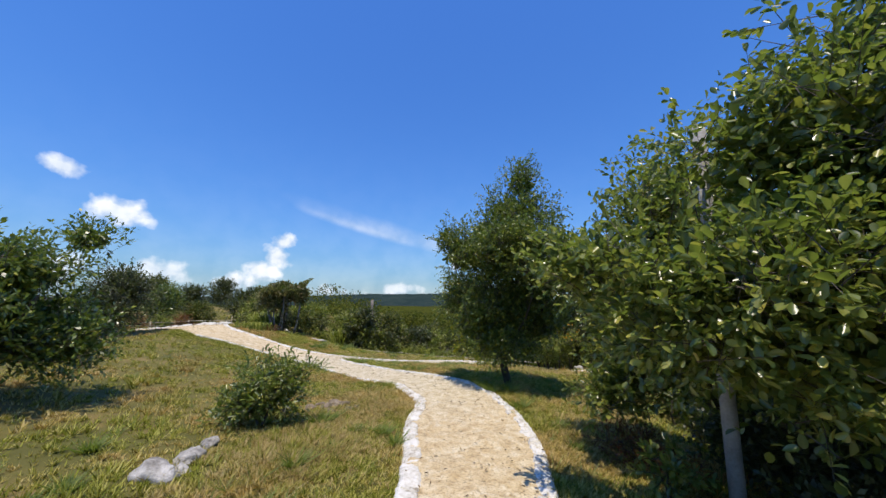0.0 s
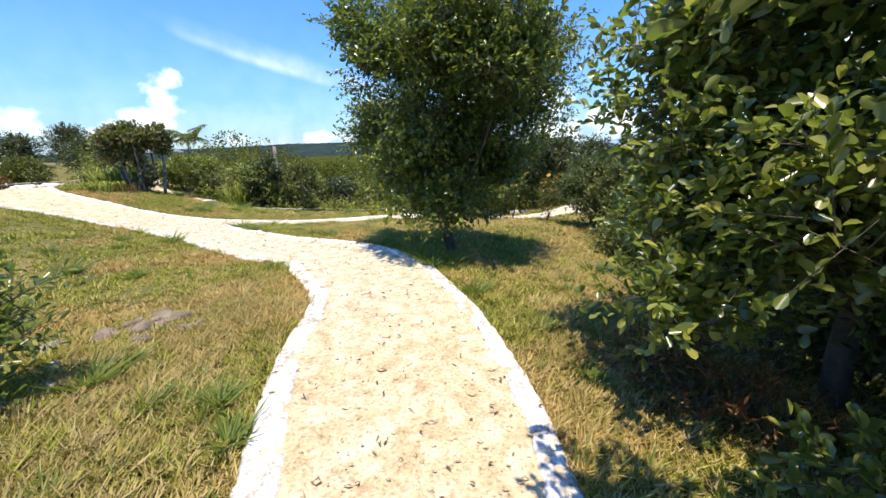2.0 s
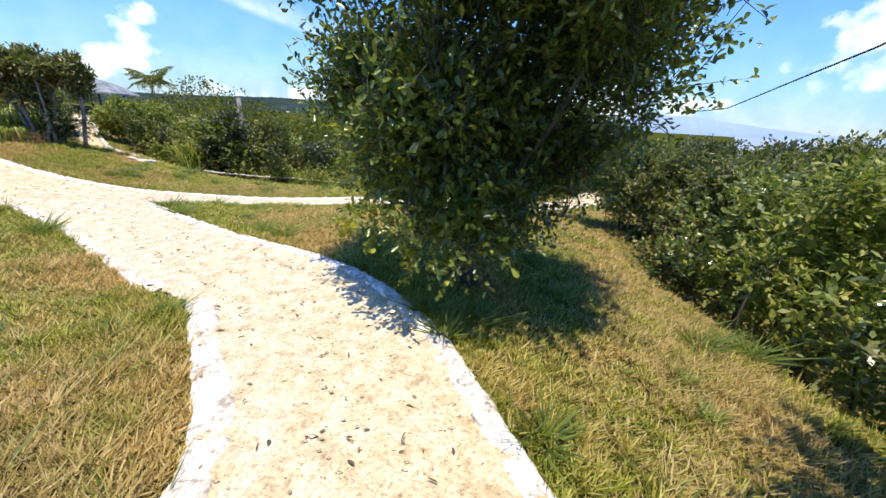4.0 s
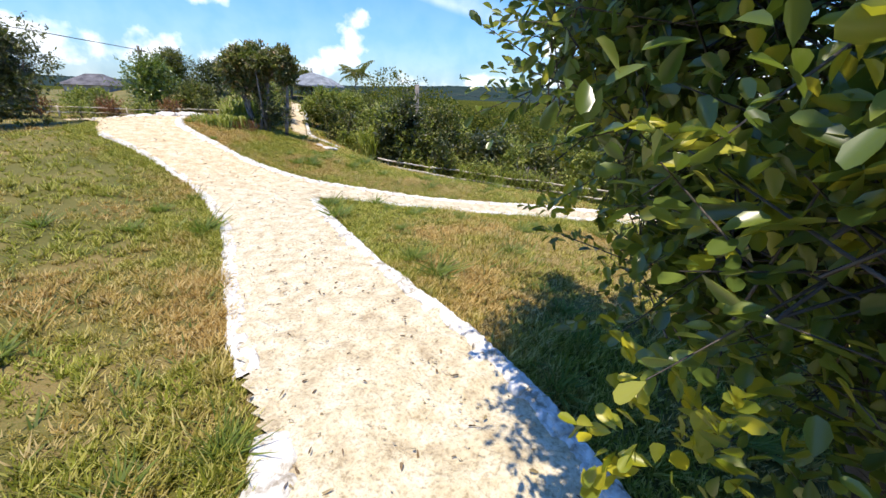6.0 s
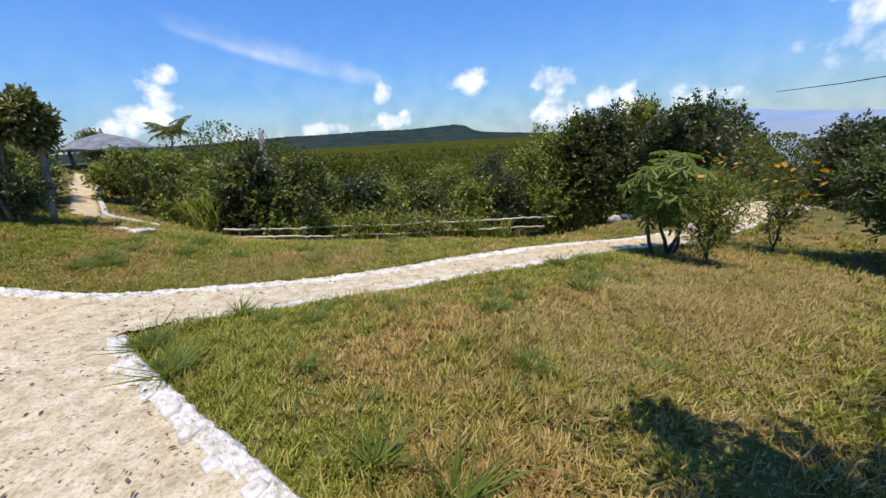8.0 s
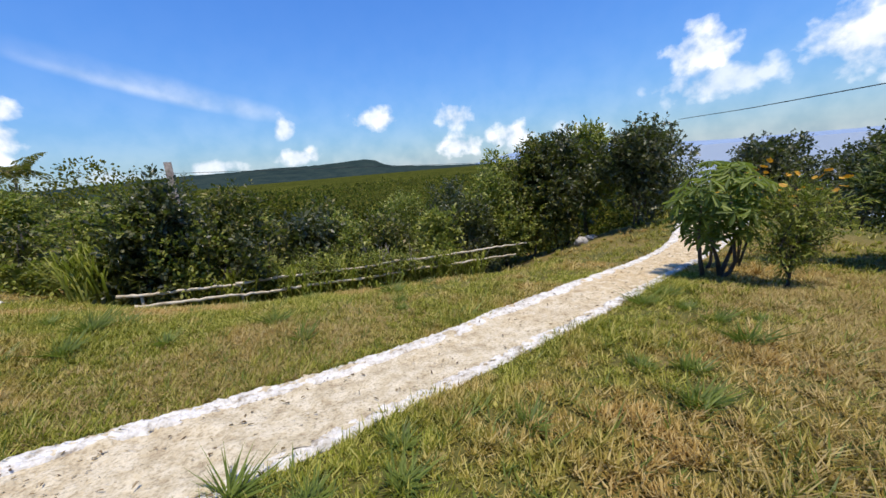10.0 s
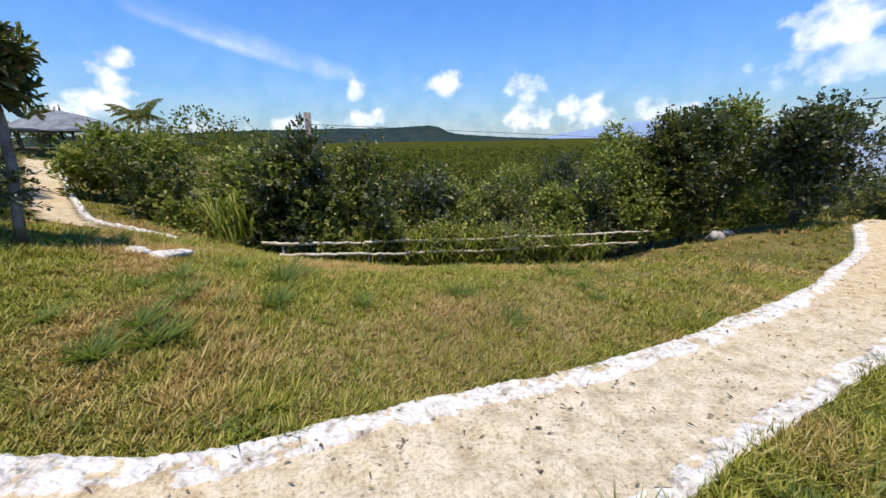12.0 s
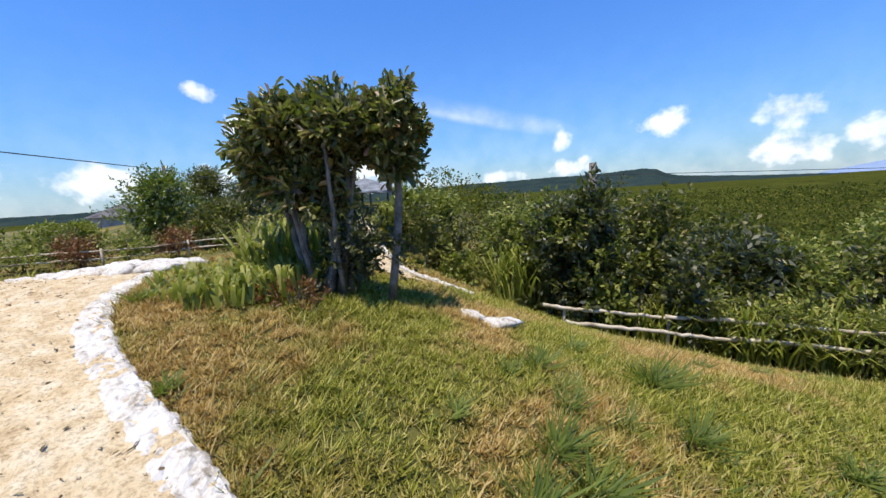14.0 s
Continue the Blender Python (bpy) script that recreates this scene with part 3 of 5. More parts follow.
def path_sheet(name, poly, cell, label, lift=0.03):
    p = np.array(poly)
    xs, ys = np.arange(p[:, 0].min(), p[:, 0].max(), cell), np.arange(p[:, 1].min(), p[:, 1].max(), cell)
    X, Y = np.meshgrid(xs, ys)
    ok = inside(poly, X.ravel(), Y.ravel()).reshape(X.shape)
    rough = np.array([noise.noise(Vector((x * 2.6, y * 2.6, 0))) * 0.018 + max(0.0, noise.noise(Vector((x * 6.5, y * 6.5, 5)))) * 0.042 + noise.noise(Vector((x * 14, y * 14, 9))) * 0.012 if k else 0.0
                      for x, y, k in zip(X.ravel(), Y.ravel(), ok.ravel())]).reshape(X.shape)
    Z = ground(X, Y) + lift + rough
    quad = ok[:-1, :-1] & ok[1:, :-1] & ok[:-1, 1:] & ok[1:, 1:]
    n = len(xs)
    r, c = np.nonzero(quad)
    i = r * n + c
    faces = np.stack([i, i + 1, i + n + 1, i + n], 1)
    used, back = np.unique(faces, return_inverse=True)
    me = quick_mesh(name, np.stack([X, Y, Z], -1).reshape(-1, 3)[used], 4, CORAL, back.reshape(-1, 4))
    me.polygons.foreach_set("use_smooth", np.ones(len(me.polygons), bool))
    return tagged(new(name, me), label, "path", kind="structure")


land()
path = path_sheet("path", WAY, 0.05, "pale crushed-coral garden path with loose stones and dead leaves")
path_up = path_sheet("path_up", UPWAY, 0.16, "pale sandy path climbing to the thatched gazebo")


# ---- far land ----
def ridge(name, label, mat, dist, depth, profile, grain, rows=14, cols=360):
    """A far range of hills: heights in degrees over the horizon by azimuth, rounded towards us and rough with trees."""
    profile = sorted(profile)
    az = np.linspace(profile[0][0], profile[-1][0], cols)
    top = np.interp(az, [p[0] for p in profile], [p[1] for p in profile])
    verts = []
    for r in range(rows + 1):
        s = r / rows
        for a, h in zip(az, top):
            d = dist - depth * (1 - s)
            rough = noise.noise(Vector((a * 1.3, s * 4, 1.0))) * 0.5 + noise.noise(Vector((a * 6, s * 9, 3.0))) * 0.35 + noise.noise(Vector((a * 23, s * 20, 7.0))) * 0.2
            z = 1.5 - 14 + (dist * math.tan(radians(h)) + 14) * math.sin(s * math.pi / 2) ** 0.9 + rough * grain * (0.3 + 0.7 * math.sin(s * math.pi))
            z += 0.35 * grain * noise.noise(Vector((a * 60, s * 40, 9.0)))
            verts.append((-math.sin(radians(a)) * d - 4, math.cos(radians(a)) * d + 6, z))
    faces = [(r * cols + c + 1, r * cols + c, (r + 1) * cols + c, (r + 1) * cols + c + 1) for r in range(rows) for c in range(cols - 1)]
    tagged(new(name, mesh_of(name, verts, faces, mat, True)), label, "hills", kind="structure")


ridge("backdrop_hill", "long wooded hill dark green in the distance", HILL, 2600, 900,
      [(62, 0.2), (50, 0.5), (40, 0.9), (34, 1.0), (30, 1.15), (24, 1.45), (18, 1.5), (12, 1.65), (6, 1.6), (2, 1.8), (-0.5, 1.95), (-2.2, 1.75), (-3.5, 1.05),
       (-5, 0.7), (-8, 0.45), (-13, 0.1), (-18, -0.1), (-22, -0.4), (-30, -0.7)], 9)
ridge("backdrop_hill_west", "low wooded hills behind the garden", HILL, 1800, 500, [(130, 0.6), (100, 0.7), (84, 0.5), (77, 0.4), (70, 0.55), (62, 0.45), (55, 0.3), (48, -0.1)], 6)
ridge("backdrop_mountain", "mountain beyond the bay, its blue haze painted in the colour", MOUNTAIN, 4100, 300,
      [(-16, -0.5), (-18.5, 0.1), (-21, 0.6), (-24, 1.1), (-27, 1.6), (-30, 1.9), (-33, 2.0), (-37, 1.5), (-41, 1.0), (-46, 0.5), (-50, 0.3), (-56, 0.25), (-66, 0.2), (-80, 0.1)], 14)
sea = mesh_of("water", [(46, -3000, -9.5), (3900, -3000, -9.5), (3900, 3000, -9.5), (2300, 2913, -9.5), (46, 60, -9.5)], [(0, 1, 2, 3, 4)], WATER)
tagged(new("water", sea), "calm blue-grey bay beyond the trees", "sea", kind="structure")


def woods():
    """The wooded valley: crowns without number, thinning to a rough canopy far off."""
    rng = np.random.default_rng(41)
    at, size = [], []
    while len(at) < 2600:
        d = 17 * math.exp(rng.random() * 2.75)
        a = radians(rng.uniform(-62, 62))
        x, y = -4 - math.sin(a) * d, 6 + math.cos(a) * d
        if y < 17.5 + 0.25 * x or (x < -7 and y < 21 - 0.9 * (x + 7)) or (x > 9 and d < 40):
            continue
        at.append((x, y)), size.append(d)
    verts, faces, count = [], [], 0
    at, size = np.array(at), np.array(size)
    foot = ground(at[:, 0], at[:, 1])
    for (x, y), d, z0 in zip(at, size, foot):
        high = rng.uniform(2.0, 4.1) + 0.006 * d - 0.8 * (d < 30)
        r = rng.uniform(1.0, 1.9) * (1 + d / 160)
        n = int(np.clip(3600 / d, 30, 200))
        ln = 0.115 * (1 + d / 24)
        dirs = rng.normal(size=(n, 3))
        dirs /= np.linalg.norm(dirs, axis=1, keepdims=True)
        dirs[:, 2] = np.abs(dirs[:, 2]) * 1.2 - 0.35
        rad = (0.7 + 0.3 * rng.random(n)) * (1 + 0.35 * np.sin(dirs[:, 0] * 5 + x) * np.cos(dirs[:, 1] * 5 + y))
        base = np.array([x, y, z0 + high - r * 0.75]) + dirs * rad[:, None] * np.array([r, r, r * 0.85])
        w = dirs + rng.normal(size=(n, 3)) * 0.7
        v, f = leaf_array(base, w, rng.normal(size=(n, 3)) * 0.6 + (0, 0, 1), ln * rng.uniform(0.7, 1.3, n), ln * 0.62 * rng.uniform(0.7, 1.3, n), 0.2, True)
        verts.append(v), faces.append(f + count)
        count += len(v)
    me = quick_mesh("woods", np.concatenate(verts), 4, LEAF_WOODS, np.concatenate(faces))
    tagged(new("woods", me), "dense green woods filling the valley below the lawn", "woods", kind="stuff")


woods()


# ---- kerbs ----
def stone_mesh(name, size, seed, mat, rounds=1.0):
    bm = bmesh.new()
    bmesh.ops.create_cube(bm, size=1.0)
    bmesh.ops.bevel(bm, geom=bm.edges[:], offset=0.16 * rounds, segments=1, affect="EDGES")
    for v in bm.verts:
        k = Vector(v.co) * 2.3 + Vector((seed * 7.1, seed * 3.3, seed))
        v.co += Vector((noise.noise(k), noise.noise(k + Vector((9, 0, 0))), noise.noise(k + Vector((0, 9, 0))))) * 0.16
        v.co = Vector((v.co.x * size[0], v.co.y * size[1], v.co.z * size[2]))
    me = bpy.data.meshes.new(name)
    bm.to_mesh(me), bm.free()
    me.materials.append(mat)
    me.polygons.foreach_set("use_smooth", [True] * len(me.polygons))
    return me


def kerb(name, line, side, label, length, width, high, gap=0.0, ragged=0.02, seed=1):
    """A row of whitewashed stones set along a line; side is +1 where they lie to the left of it."""
    rng = np.random.default_rng(seed)
    pts = smooth_line(line, 0.02)
    steps = np.r_[0, np.cumsum(np.linalg.norm(np.diff(pts, axis=0), axis=1))]
    ob = thing(name, *pts[0], gz(*pts[0]), label, "kerb", kind="structure")
    forms = [stone_mesh("kerbstone", (1, 1, 1), seed * 10 + k, LIME, 0.8) for k in range(7)]
    s, end, n = 0.0, steps[-1], 0
    foot = ob.location.copy()
    while s < end - 0.05:
        ln = length * rng.uniform(0.7, 1.35)
        m = min(s + ln / 2, end)
        p = np.array([np.interp(m, steps, pts[:, k]) for k in (0, 1)])
        q = np.array([np.interp(min(m + 0.1, end), steps, pts[:, k]) - np.interp(max(m - 0.1, 0), steps, pts[:, k]) for k in (0, 1)])
        q /= np.linalg.norm(q) + 1e-9
        w = width * rng.uniform(0.85, 1.2)
        c = p + np.array([-q[1], q[0]]) * side * (0.1 + rng.normal() * ragged)
        z = gz(*c) + high * 0.22 + rng.normal() * ragged * 0.3
        h = high * rng.uniform(0.85, 1.2)
        at = Matrix.Translation(Vector((c[0], c[1], z)) - foot) @ Euler((rng.normal() * 0.03, rng.normal() * 0.03, math.atan2(q[1], q[0]) + rng.normal() * 0.05)).to_matrix().to_4x4() \
            @ Matrix.Diagonal((ln * 1.06, w, h, 1))
        part("kerbstone", forms[n % 7], ob, at=at)
        s += ln + gap
        n += 1
    return ob


def kerb_band(name, line, side, label, width, high, lump, seed, joint=0.0):
    """A rough whitewashed kerb, laid by hand: rounded on top, lumpy, ragged along both edges."""
    pts = smooth_line(line, 0.022)
    way = np.gradient(pts, axis=0)
    way /= np.linalg.norm(way, axis=1, keepdims=True) + 1e-9
    out = np.stack([-way[:, 1], way[:, 0]], 1) * side
    cols = 13
    verts = []
    for k, (p, o) in enumerate(zip(pts, out)):
        s = k * 0.022
        wide = width * (1 + 0.22 * noise.noise(Vector((s * 1.7, seed, 0))))
        shift = 0.12 * width * noise.noise(Vector((s * 2.6, seed, 4)))
        dip = math.exp(-(((s / joint + 0.2 * math.sin(s * 1.3)) % 1.0 - 0.5) * joint / 0.03) ** 2) if joint else 0.0
        for c in range(cols):
            u = c / (cols - 1)
            edge = (abs(2 * u - 1) > 0.8) * 0.022 * noise.noise(Vector((s * 11, seed, u * 3))) * min(1.0, lump / 0.014)
            q = p + o * (shift - 0.05 + wide * u + edge)
            bulge = max(0.0, 1 - abs(2 * u - 1) ** 6)
            rough = noise.noise(Vector((s * 9, u * width * 9, seed))) + 1.5 * noise.noise(Vector((s * 26, u * width * 26, seed + 3)))
            verts.append((q[0], q[1], gz(*q) - 0.04 + bulge * (high + 0.04 + lump * rough - 0.35 * high * dip)))
    n = len(pts)
    faces = [(k * cols + c, k * cols + c + 1, (k + 1) * cols + c + 1, (k + 1) * cols + c) for k in range(n - 1) for c in range(cols - 1)]
    if side > 0:
        faces = [f[::-1] for f in faces]
    return tagged(new(name, mesh_of(name, verts, faces, LIME, name == "kerb_west")), label, "kerb", kind="structure")


kerb_band("kerb_west", WEST_KERB, 1, "smooth whitewashed stone kerb beside the coral path", 0.24, 0.05, 0.01, 1, 0.5)
kerb_band("kerb_east", EAST[:11], 1, "rough whitewashed rubble kerb beside the lawn", 0.20, 0.05, 0.016, 2)
kerb_band("kerb_east_far", EAST[10:] + FORK[:2], 1, "rough whitewashed rubble kerb curving to the path's fork", 0.18, 0.05, 0.015, 3)
kerb_band("kerb_south", SOUTH[:-1], 1, "low whitewashed stone edging along the side path", 0.18, 0.04, 0.014, 4)
kerb_band("kerb_north", NORTH[2:], 1, "broad whitewashed kerb curving round the lawn", 0.27, 0.045, 0.016, 5)
kerb_band("kerb_up", [(-9.9, 11.75), (-10.6, 11.85), (-11.3, 11.95), (-12.0, 12.5), (-12.7, 13.2), (-14.1, 14.55), (-15.7, 16.2), (-19.2, 19.85), (-22.5, 23.3)], -1, "white stone edging of the path to the gazebo", 0.15, 0.06, 0.02, 7)
kerb_band("kerb_northwest", WEST[1:], 1, "low broken white edging sunk in the grass", 0.18, 0.038, 0.014, 6)
kerb("kerb_rubble", EAST[2:11], 1, "loose whitewashed rubble stones along the kerb", 0.09, 0.09, 0.09, 0.2, 0.03, seed=8)
kerb("kerb_rubble_far", EAST[10:], 1, "loose whitewashed rubble stones by the path's fork", 0.09, 0.09, 0.08, 0.25, 0.03, seed=9)


# ---- grass ----
def grass(name, label, count, region, height, blades, seed, mat=GRASS, lean=0.6, width=0.0045, tuft=7, away=0.0):
    rng = np.random.default_rng(seed)
    x, y = region(rng, count)
    k = rng.integers(0, max(1, count // tuft), count)
    mass = rng.random(count) < 0.65
    x, y = np.where(mass, x[k] + rng.normal(size=count) * 0.028, x), np.where(mass, y[k] + rng.normal(size=count) * 0.028, y)
    own = np.where(mass, rng.uniform(0.55, 1.5, count)[k], 0.8)
    if away:
        line = smooth_line(LAWN_LINE, 0.25)
        far = np.min(np.hypot(x[:, None] - line[None, :, 0], y[:, None] - line[None, :, 1]), 1) > away
        x, y, own = x[far], y[far], own[far]
    ok = ~inside(WAY, x, y) & ~inside(UPWAY, x, y)
    x, y, own = x[ok], y[ok], own[ok]
    z = ground(x, y)
    n = len(x)
    tall = own * height * rng.uniform(0.6, 1.3, n) * (0.75 + 0.5 * np.sin(x * 1.3 + 2 * np.sin(y * 0.9)) ** 2)
    out = []
    for b in range(blades):
        a = rng.uniform(0, 2 * math.pi, n)
        d = np.stack([np.cos(a), np.sin(a), np.zeros(n)], 1)
        s = np.stack([-np.sin(a), np.cos(a), np.zeros(n)], 1)
        h = tall * rng.uniform(0.6, 1.1, n)
        l = (lean * rng.uniform(0.3, 1.5, n) * h)[:, None]
        p = np.stack([x, y, z - 0.006], 1) + d * rng.uniform(0, 0.02, n)[:, None]
        up = np.array([[0, 0, 1.0]])
        w = (width * rng.uniform(0.7, 1.4, n))[:, None]
        m = p + d * l * 0.45 + up * (h * 0.62)[:, None]
        t = p + d * l * 1.3 + up * h[:, None]
        out.append(np.stack([p - s * w * 0.8, m * 0.25 + p * 0.75 + s * w, t], 1))
    v = np.concatenate(out)
    me = quick_mesh(name, v.reshape(-1, 3), 3, mat)
    return tagged(new(name, me), label, "grass", kind="stuff")


def near_way(width):
    line = np.vstack([smooth_line(EAST[1:], 0.05), smooth_line(SOUTH[:8], 0.05), smooth_line(NORTH[5:], 0.05), smooth_line(WEST, 0.05), smooth_line(WEST_KERB[:-1], 0.05)])

    def region(rng, n):
        k = rng.integers(0, len(line), n)
        return line[k, 0] + rng.normal(size=n) * width, line[k, 1] + rng.normal(size=n) * width
    return region


def box_region(x0, x1, y0, y1):
    return lambda rng, n: (rng.uniform(x0, x1, n), rng.uniform(y0, y1, n))


def along(points, width):
    line = smooth_line(points, 0.1)

    def region(rng, n):
        k = rng.integers(0, len(line), n)
        return line[k, 0] + rng.normal(size=n) * width, line[k, 1] + rng.normal(size=n) * width
    return region


LAWN_LINE = [(0.3, -4.5), (0.1, -2.5), (-0.5, 0.5), (-1.7, 2.6), (-3.0, 4.2), (-3.4, 6.2), (-4.6, 7.8), (-6.6, 8.2), (-8.5, 7.9)]
grass("lawn_edge", "ragged grass growing over the kerbs", 48000, near_way(0.3), 0.06, 5, 11, width=0.005, lean=0.8)
grass("lawn_near", "short lawn grass, green with straw-dry patches", 120000, along(LAWN_LINE, 2.0), 0.056, 5, 14, width=0.0064, lean=0.75)
grass("lawn_wide", "lawn grass sloping away, green and dry mixed", 48000, box_region(-13, 6, -4, 15), 0.075, 5, 12, width=0.008, lean=0.65, away=1.6)
grass("lawn_north", "lawn grass by the tufted tree, green with dry patches", 36000, along([(-4.5, 9.6), (-6.5, 9.3), (-8.6, 8.4), (-10.2, 8.4), (-9.0, 10.2), (-7.0, 11.0), (-4.5, 11.2)], 1.2), 0.06, 5, 16, width=0.006, lean=0.75)
grass("lawn_tufts", "coarse green tufts of broad grass in the lawn", 6000, along(LAWN_LINE, 2.3), 0.13, 5, 15, mat=LEAF_PALMATE, width=0.007, lean=1.0, tuft=34)
grass("straw_patch", "straw-dry trodden grass by the shrubs and the tree's shade", 20000, along([(-1.6, 5.2), (-0.6, 5.9), (0.4, 6.9), (1.3, 7.6), (2.3, 8.0)], 0.55), 0.055, 5, 17, mat=STRAW, width=0.0065, lean=0.9)
grass("straw_patch", "straw-dry grass about the rocks and the bush", 12000, along([(-1.9, -2.0), (-2.1, -0.8), (-2.3, 0.4), (-2.9, 0.9)], 0.5), 0.06, 5, 18, mat=STRAW, width=0.006, lean=0.9)
grass("straw_patch", "straw-dry grass on the sunlit bank", 9000, along([(0.75, -1.1), (1.1, 0.3), (1.7, 2.0), (1.9, 3.6)], 0.35), 0.06, 5, 19, mat=STRAW, width=0.006, lean=0.9)
grass("straw_patch", "straw-dry grass in the open lawn", 13000, along([(-6.3, 8.0), (-5.5, 8.3), (-4.6, 8.8), (-4.0, 9.4)], 0.5), 0.05, 5, 20, mat=STRAW, width=0.006, lean=0.9)
grass("lawn_far", "rough grass about the garden's far edges", 20000, box_region(-24, 13, -8, 26), 0.12, 4, 13, width=0.018, away=5.0)


def loose(name, label, count, make, seed, lift):
    """Litter or pebbles lying on the paths."""
    rng = np.random.default_rng(seed)
    p = np.array(WAY)
    x, y = rng.uniform(p[:, 0].min(), 4, count * 7), rng.uniform(-6, 12, count * 7)
    ok = inside(WAY, x, y)
    x, y = x[ok][:count], y[ok][:count]
    return make(rng, x, y, ground(x, y) + lift)


def pebbles(rng, x, y, z):
    n = len(x)
    s = rng.uniform(0.004, 0.012, n) * (1 + 0.9 * (rng.random(n) > 0.94))
    corner = np.array([[1, 0, 0], [0, 1, 0], [-1, 0, 0], [0, -1, 0], [0, 0, 0.4], [0, 0, -0.4]])
    v = np.stack([x, y, z], 1)[:, None, :] + corner[None] * np.stack([rng.uniform(0.7, 1.9, n), rng.uniform(0.6, 1.0, n), np.full(n, 0.6)], 1)[:, None] * s[:, None, None] * rng.uniform(0.5, 1.4, (n, 6, 1))
    tri = np.array([[0, 1, 4], [1, 2, 4], [2, 3, 4], [3, 0, 4], [1, 0, 5], [2, 1, 5], [3, 2, 5], [0, 3, 5]])
    me = quick_mesh("path_pebbles", v.reshape(-1, 3), 3, CORAL, (np.arange(n)[:, None, None] * 6 + tri[None]).reshape(-1, 3))
    tagged(new("path_pebbles", me), "loose pale coral pebbles scattered over the path", "pebbles", kind="stuff")


def dead(rng, x, y, z):
    n = len(x)
    a = rng.uniform(0, 6.28, n)
    way = np.stack([np.cos(a), np.sin(a), rng.normal(size=n) * 0.25], 1)
    v, f = leaf_array(np.stack([x, y, z], 1), way, np.array([[0, 0, 1.0]]) + rng.normal(size=(n, 3)) * 0.35, rng.uniform(0.02, 0.06, n), rng.uniform(0.006, 0.018, n), 0.4)
    me = quick_mesh("leaf_litter", v, 4, LITTER, f)
    tagged(new("leaf_litter", me), "dry brown fallen leaves lying on the path", "dead leaves", kind="stuff")


loose("pebbles", "", 5200, pebbles, 21, 0.037)
loose("litter", "", 1300, dead, 22, 0.046)


# ---- trees and bushes beside the path ----
def clear_of_walk(p, dx, dy, gap):
    """Whether points given from a plant's foot at dx, dy keep clear of the line that one walks."""
    q = p[:, :2] + np.array([dx, dy])
    line = smooth_line([(0.25, -6.0), (0.12, -3.4), (-0.25, -1.3), (-0.5, -0.14), (-0.83, 0.58), (-0.99, 1.05), (-1.24, 1.46), (-1.57, 1.9), (-2.19, 2.69), (-2.65, 3.28), (-4.2, 5.0)], 0.15)
    return np.min(np.linalg.norm(q[:, None, :] - line[None], axis=2), 1) > gap


TREE_X, TREE_Y = -0.04, 2.8


def off_the_path(p):
    """Foliage keeps clear of the head of one who walks by, more so low down."""
    return clear_of_walk(p, TREE_X, TREE_Y, 0.42) & (clear_of_walk(p, TREE_X, TREE_Y, 0.5) | (p[:, 2] > 2.2)) & (p[:, 2] > 0.3 + 0.1 * np.hypot(p[:, 0], p[:, 1]))


tree_by_path = plant("garden_tree", TREE_X, TREE_Y, "bushy evergreen tree with small glossy leaves beside the path", "tree",
      [(0.05, -0.05, 0.8, 0.7, 0.75, 0.5, 360), (0.0, 0.0, 1.65, 1.05, 1.05, 0.8, 760), (0.05, -0.05, 2.8, 1.35, 1.35, 0.8, 1150), (0.2, 0.0, 3.75, 1.0, 0.95, 0.7, 520), (0.35, 0.05, 4.5, 0.45, 0.45, 0.5, 150),
       (0.0, -0.95, 2.9, 0.95, 0.6, 0.55, 460), (-0.95, -0.45, 2.8, 0.6, 0.6, 0.55, 280), (-1.35, -0.25, 3.15, 0.5, 0.45, 0.4, 120), (-0.55, -0.6, 1.65, 0.55, 0.55, 0.7, 300), (0.7, -1.0, 2.6, 0.75, 0.55, 0.6, 320),
       (-1.1, 0.35, 1.8, 0.5, 0.6, 0.65, 330), (-1.15, 0.85, 1.95, 0.45, 0.4, 0.6, 220), (-1.4, 1.35, 2.2, 0.2, 0.2, 0.2, 26), (0.95, 0.0, 2.3, 0.85, 0.9, 0.8, 480), (1.1, 0.1, 3.0, 0.6, 0.6, 0.55, 190),
       (0.8, 0.2, 1.3, 0.6, 0.65, 0.5, 220), (-0.75, 0.1, 1.05, 0.45, 0.5, 0.4, 180), (-0.25, -0.75, 0.95, 0.5, 0.4, 0.4, 170), (-0.5, 0.4, 3.4, 0.6, 0.5, 0.45, 160), (0.3, 0.9, 2.0, 0.8, 0.6, 0.8, 300)],
      LEAF_GARDEN, 31, [((0, 0, -0.1), (0.08, 0.05, 2.4), 0.085, 0.045), ((0.02, 0.0, 0.45), (-0.75, -0.3, 1.9), 0.042, 0.015), ((0.03, 0.03, 0.5), (0.85, 0.0, 1.9), 0.042, 0.015),
                        ((0.05, 0.04, 1.2), (-0.7, 0.5, 3.0), 0.035, 0.012), ((0.07, 0.05, 2.2), (0.3, 0.1, 4.3), 0.036, 0.01), ((0.04, 0.03, 0.9), (-1.2, -0.2, 2.9), 0.032, 0.01),
                        ((0.05, 0.03, 1.0), (-1.05, 1.1, 2.3), 0.028, 0.008), ((0.05, 0.0, 0.8), (0.5, -0.7, 2.1), 0.03, 0.01)],
      DARKBARK, (0.062, 0.032), 9, 0.27, 0.5, core=0.42, tufts=22, fine=True, keep=off_the_path)

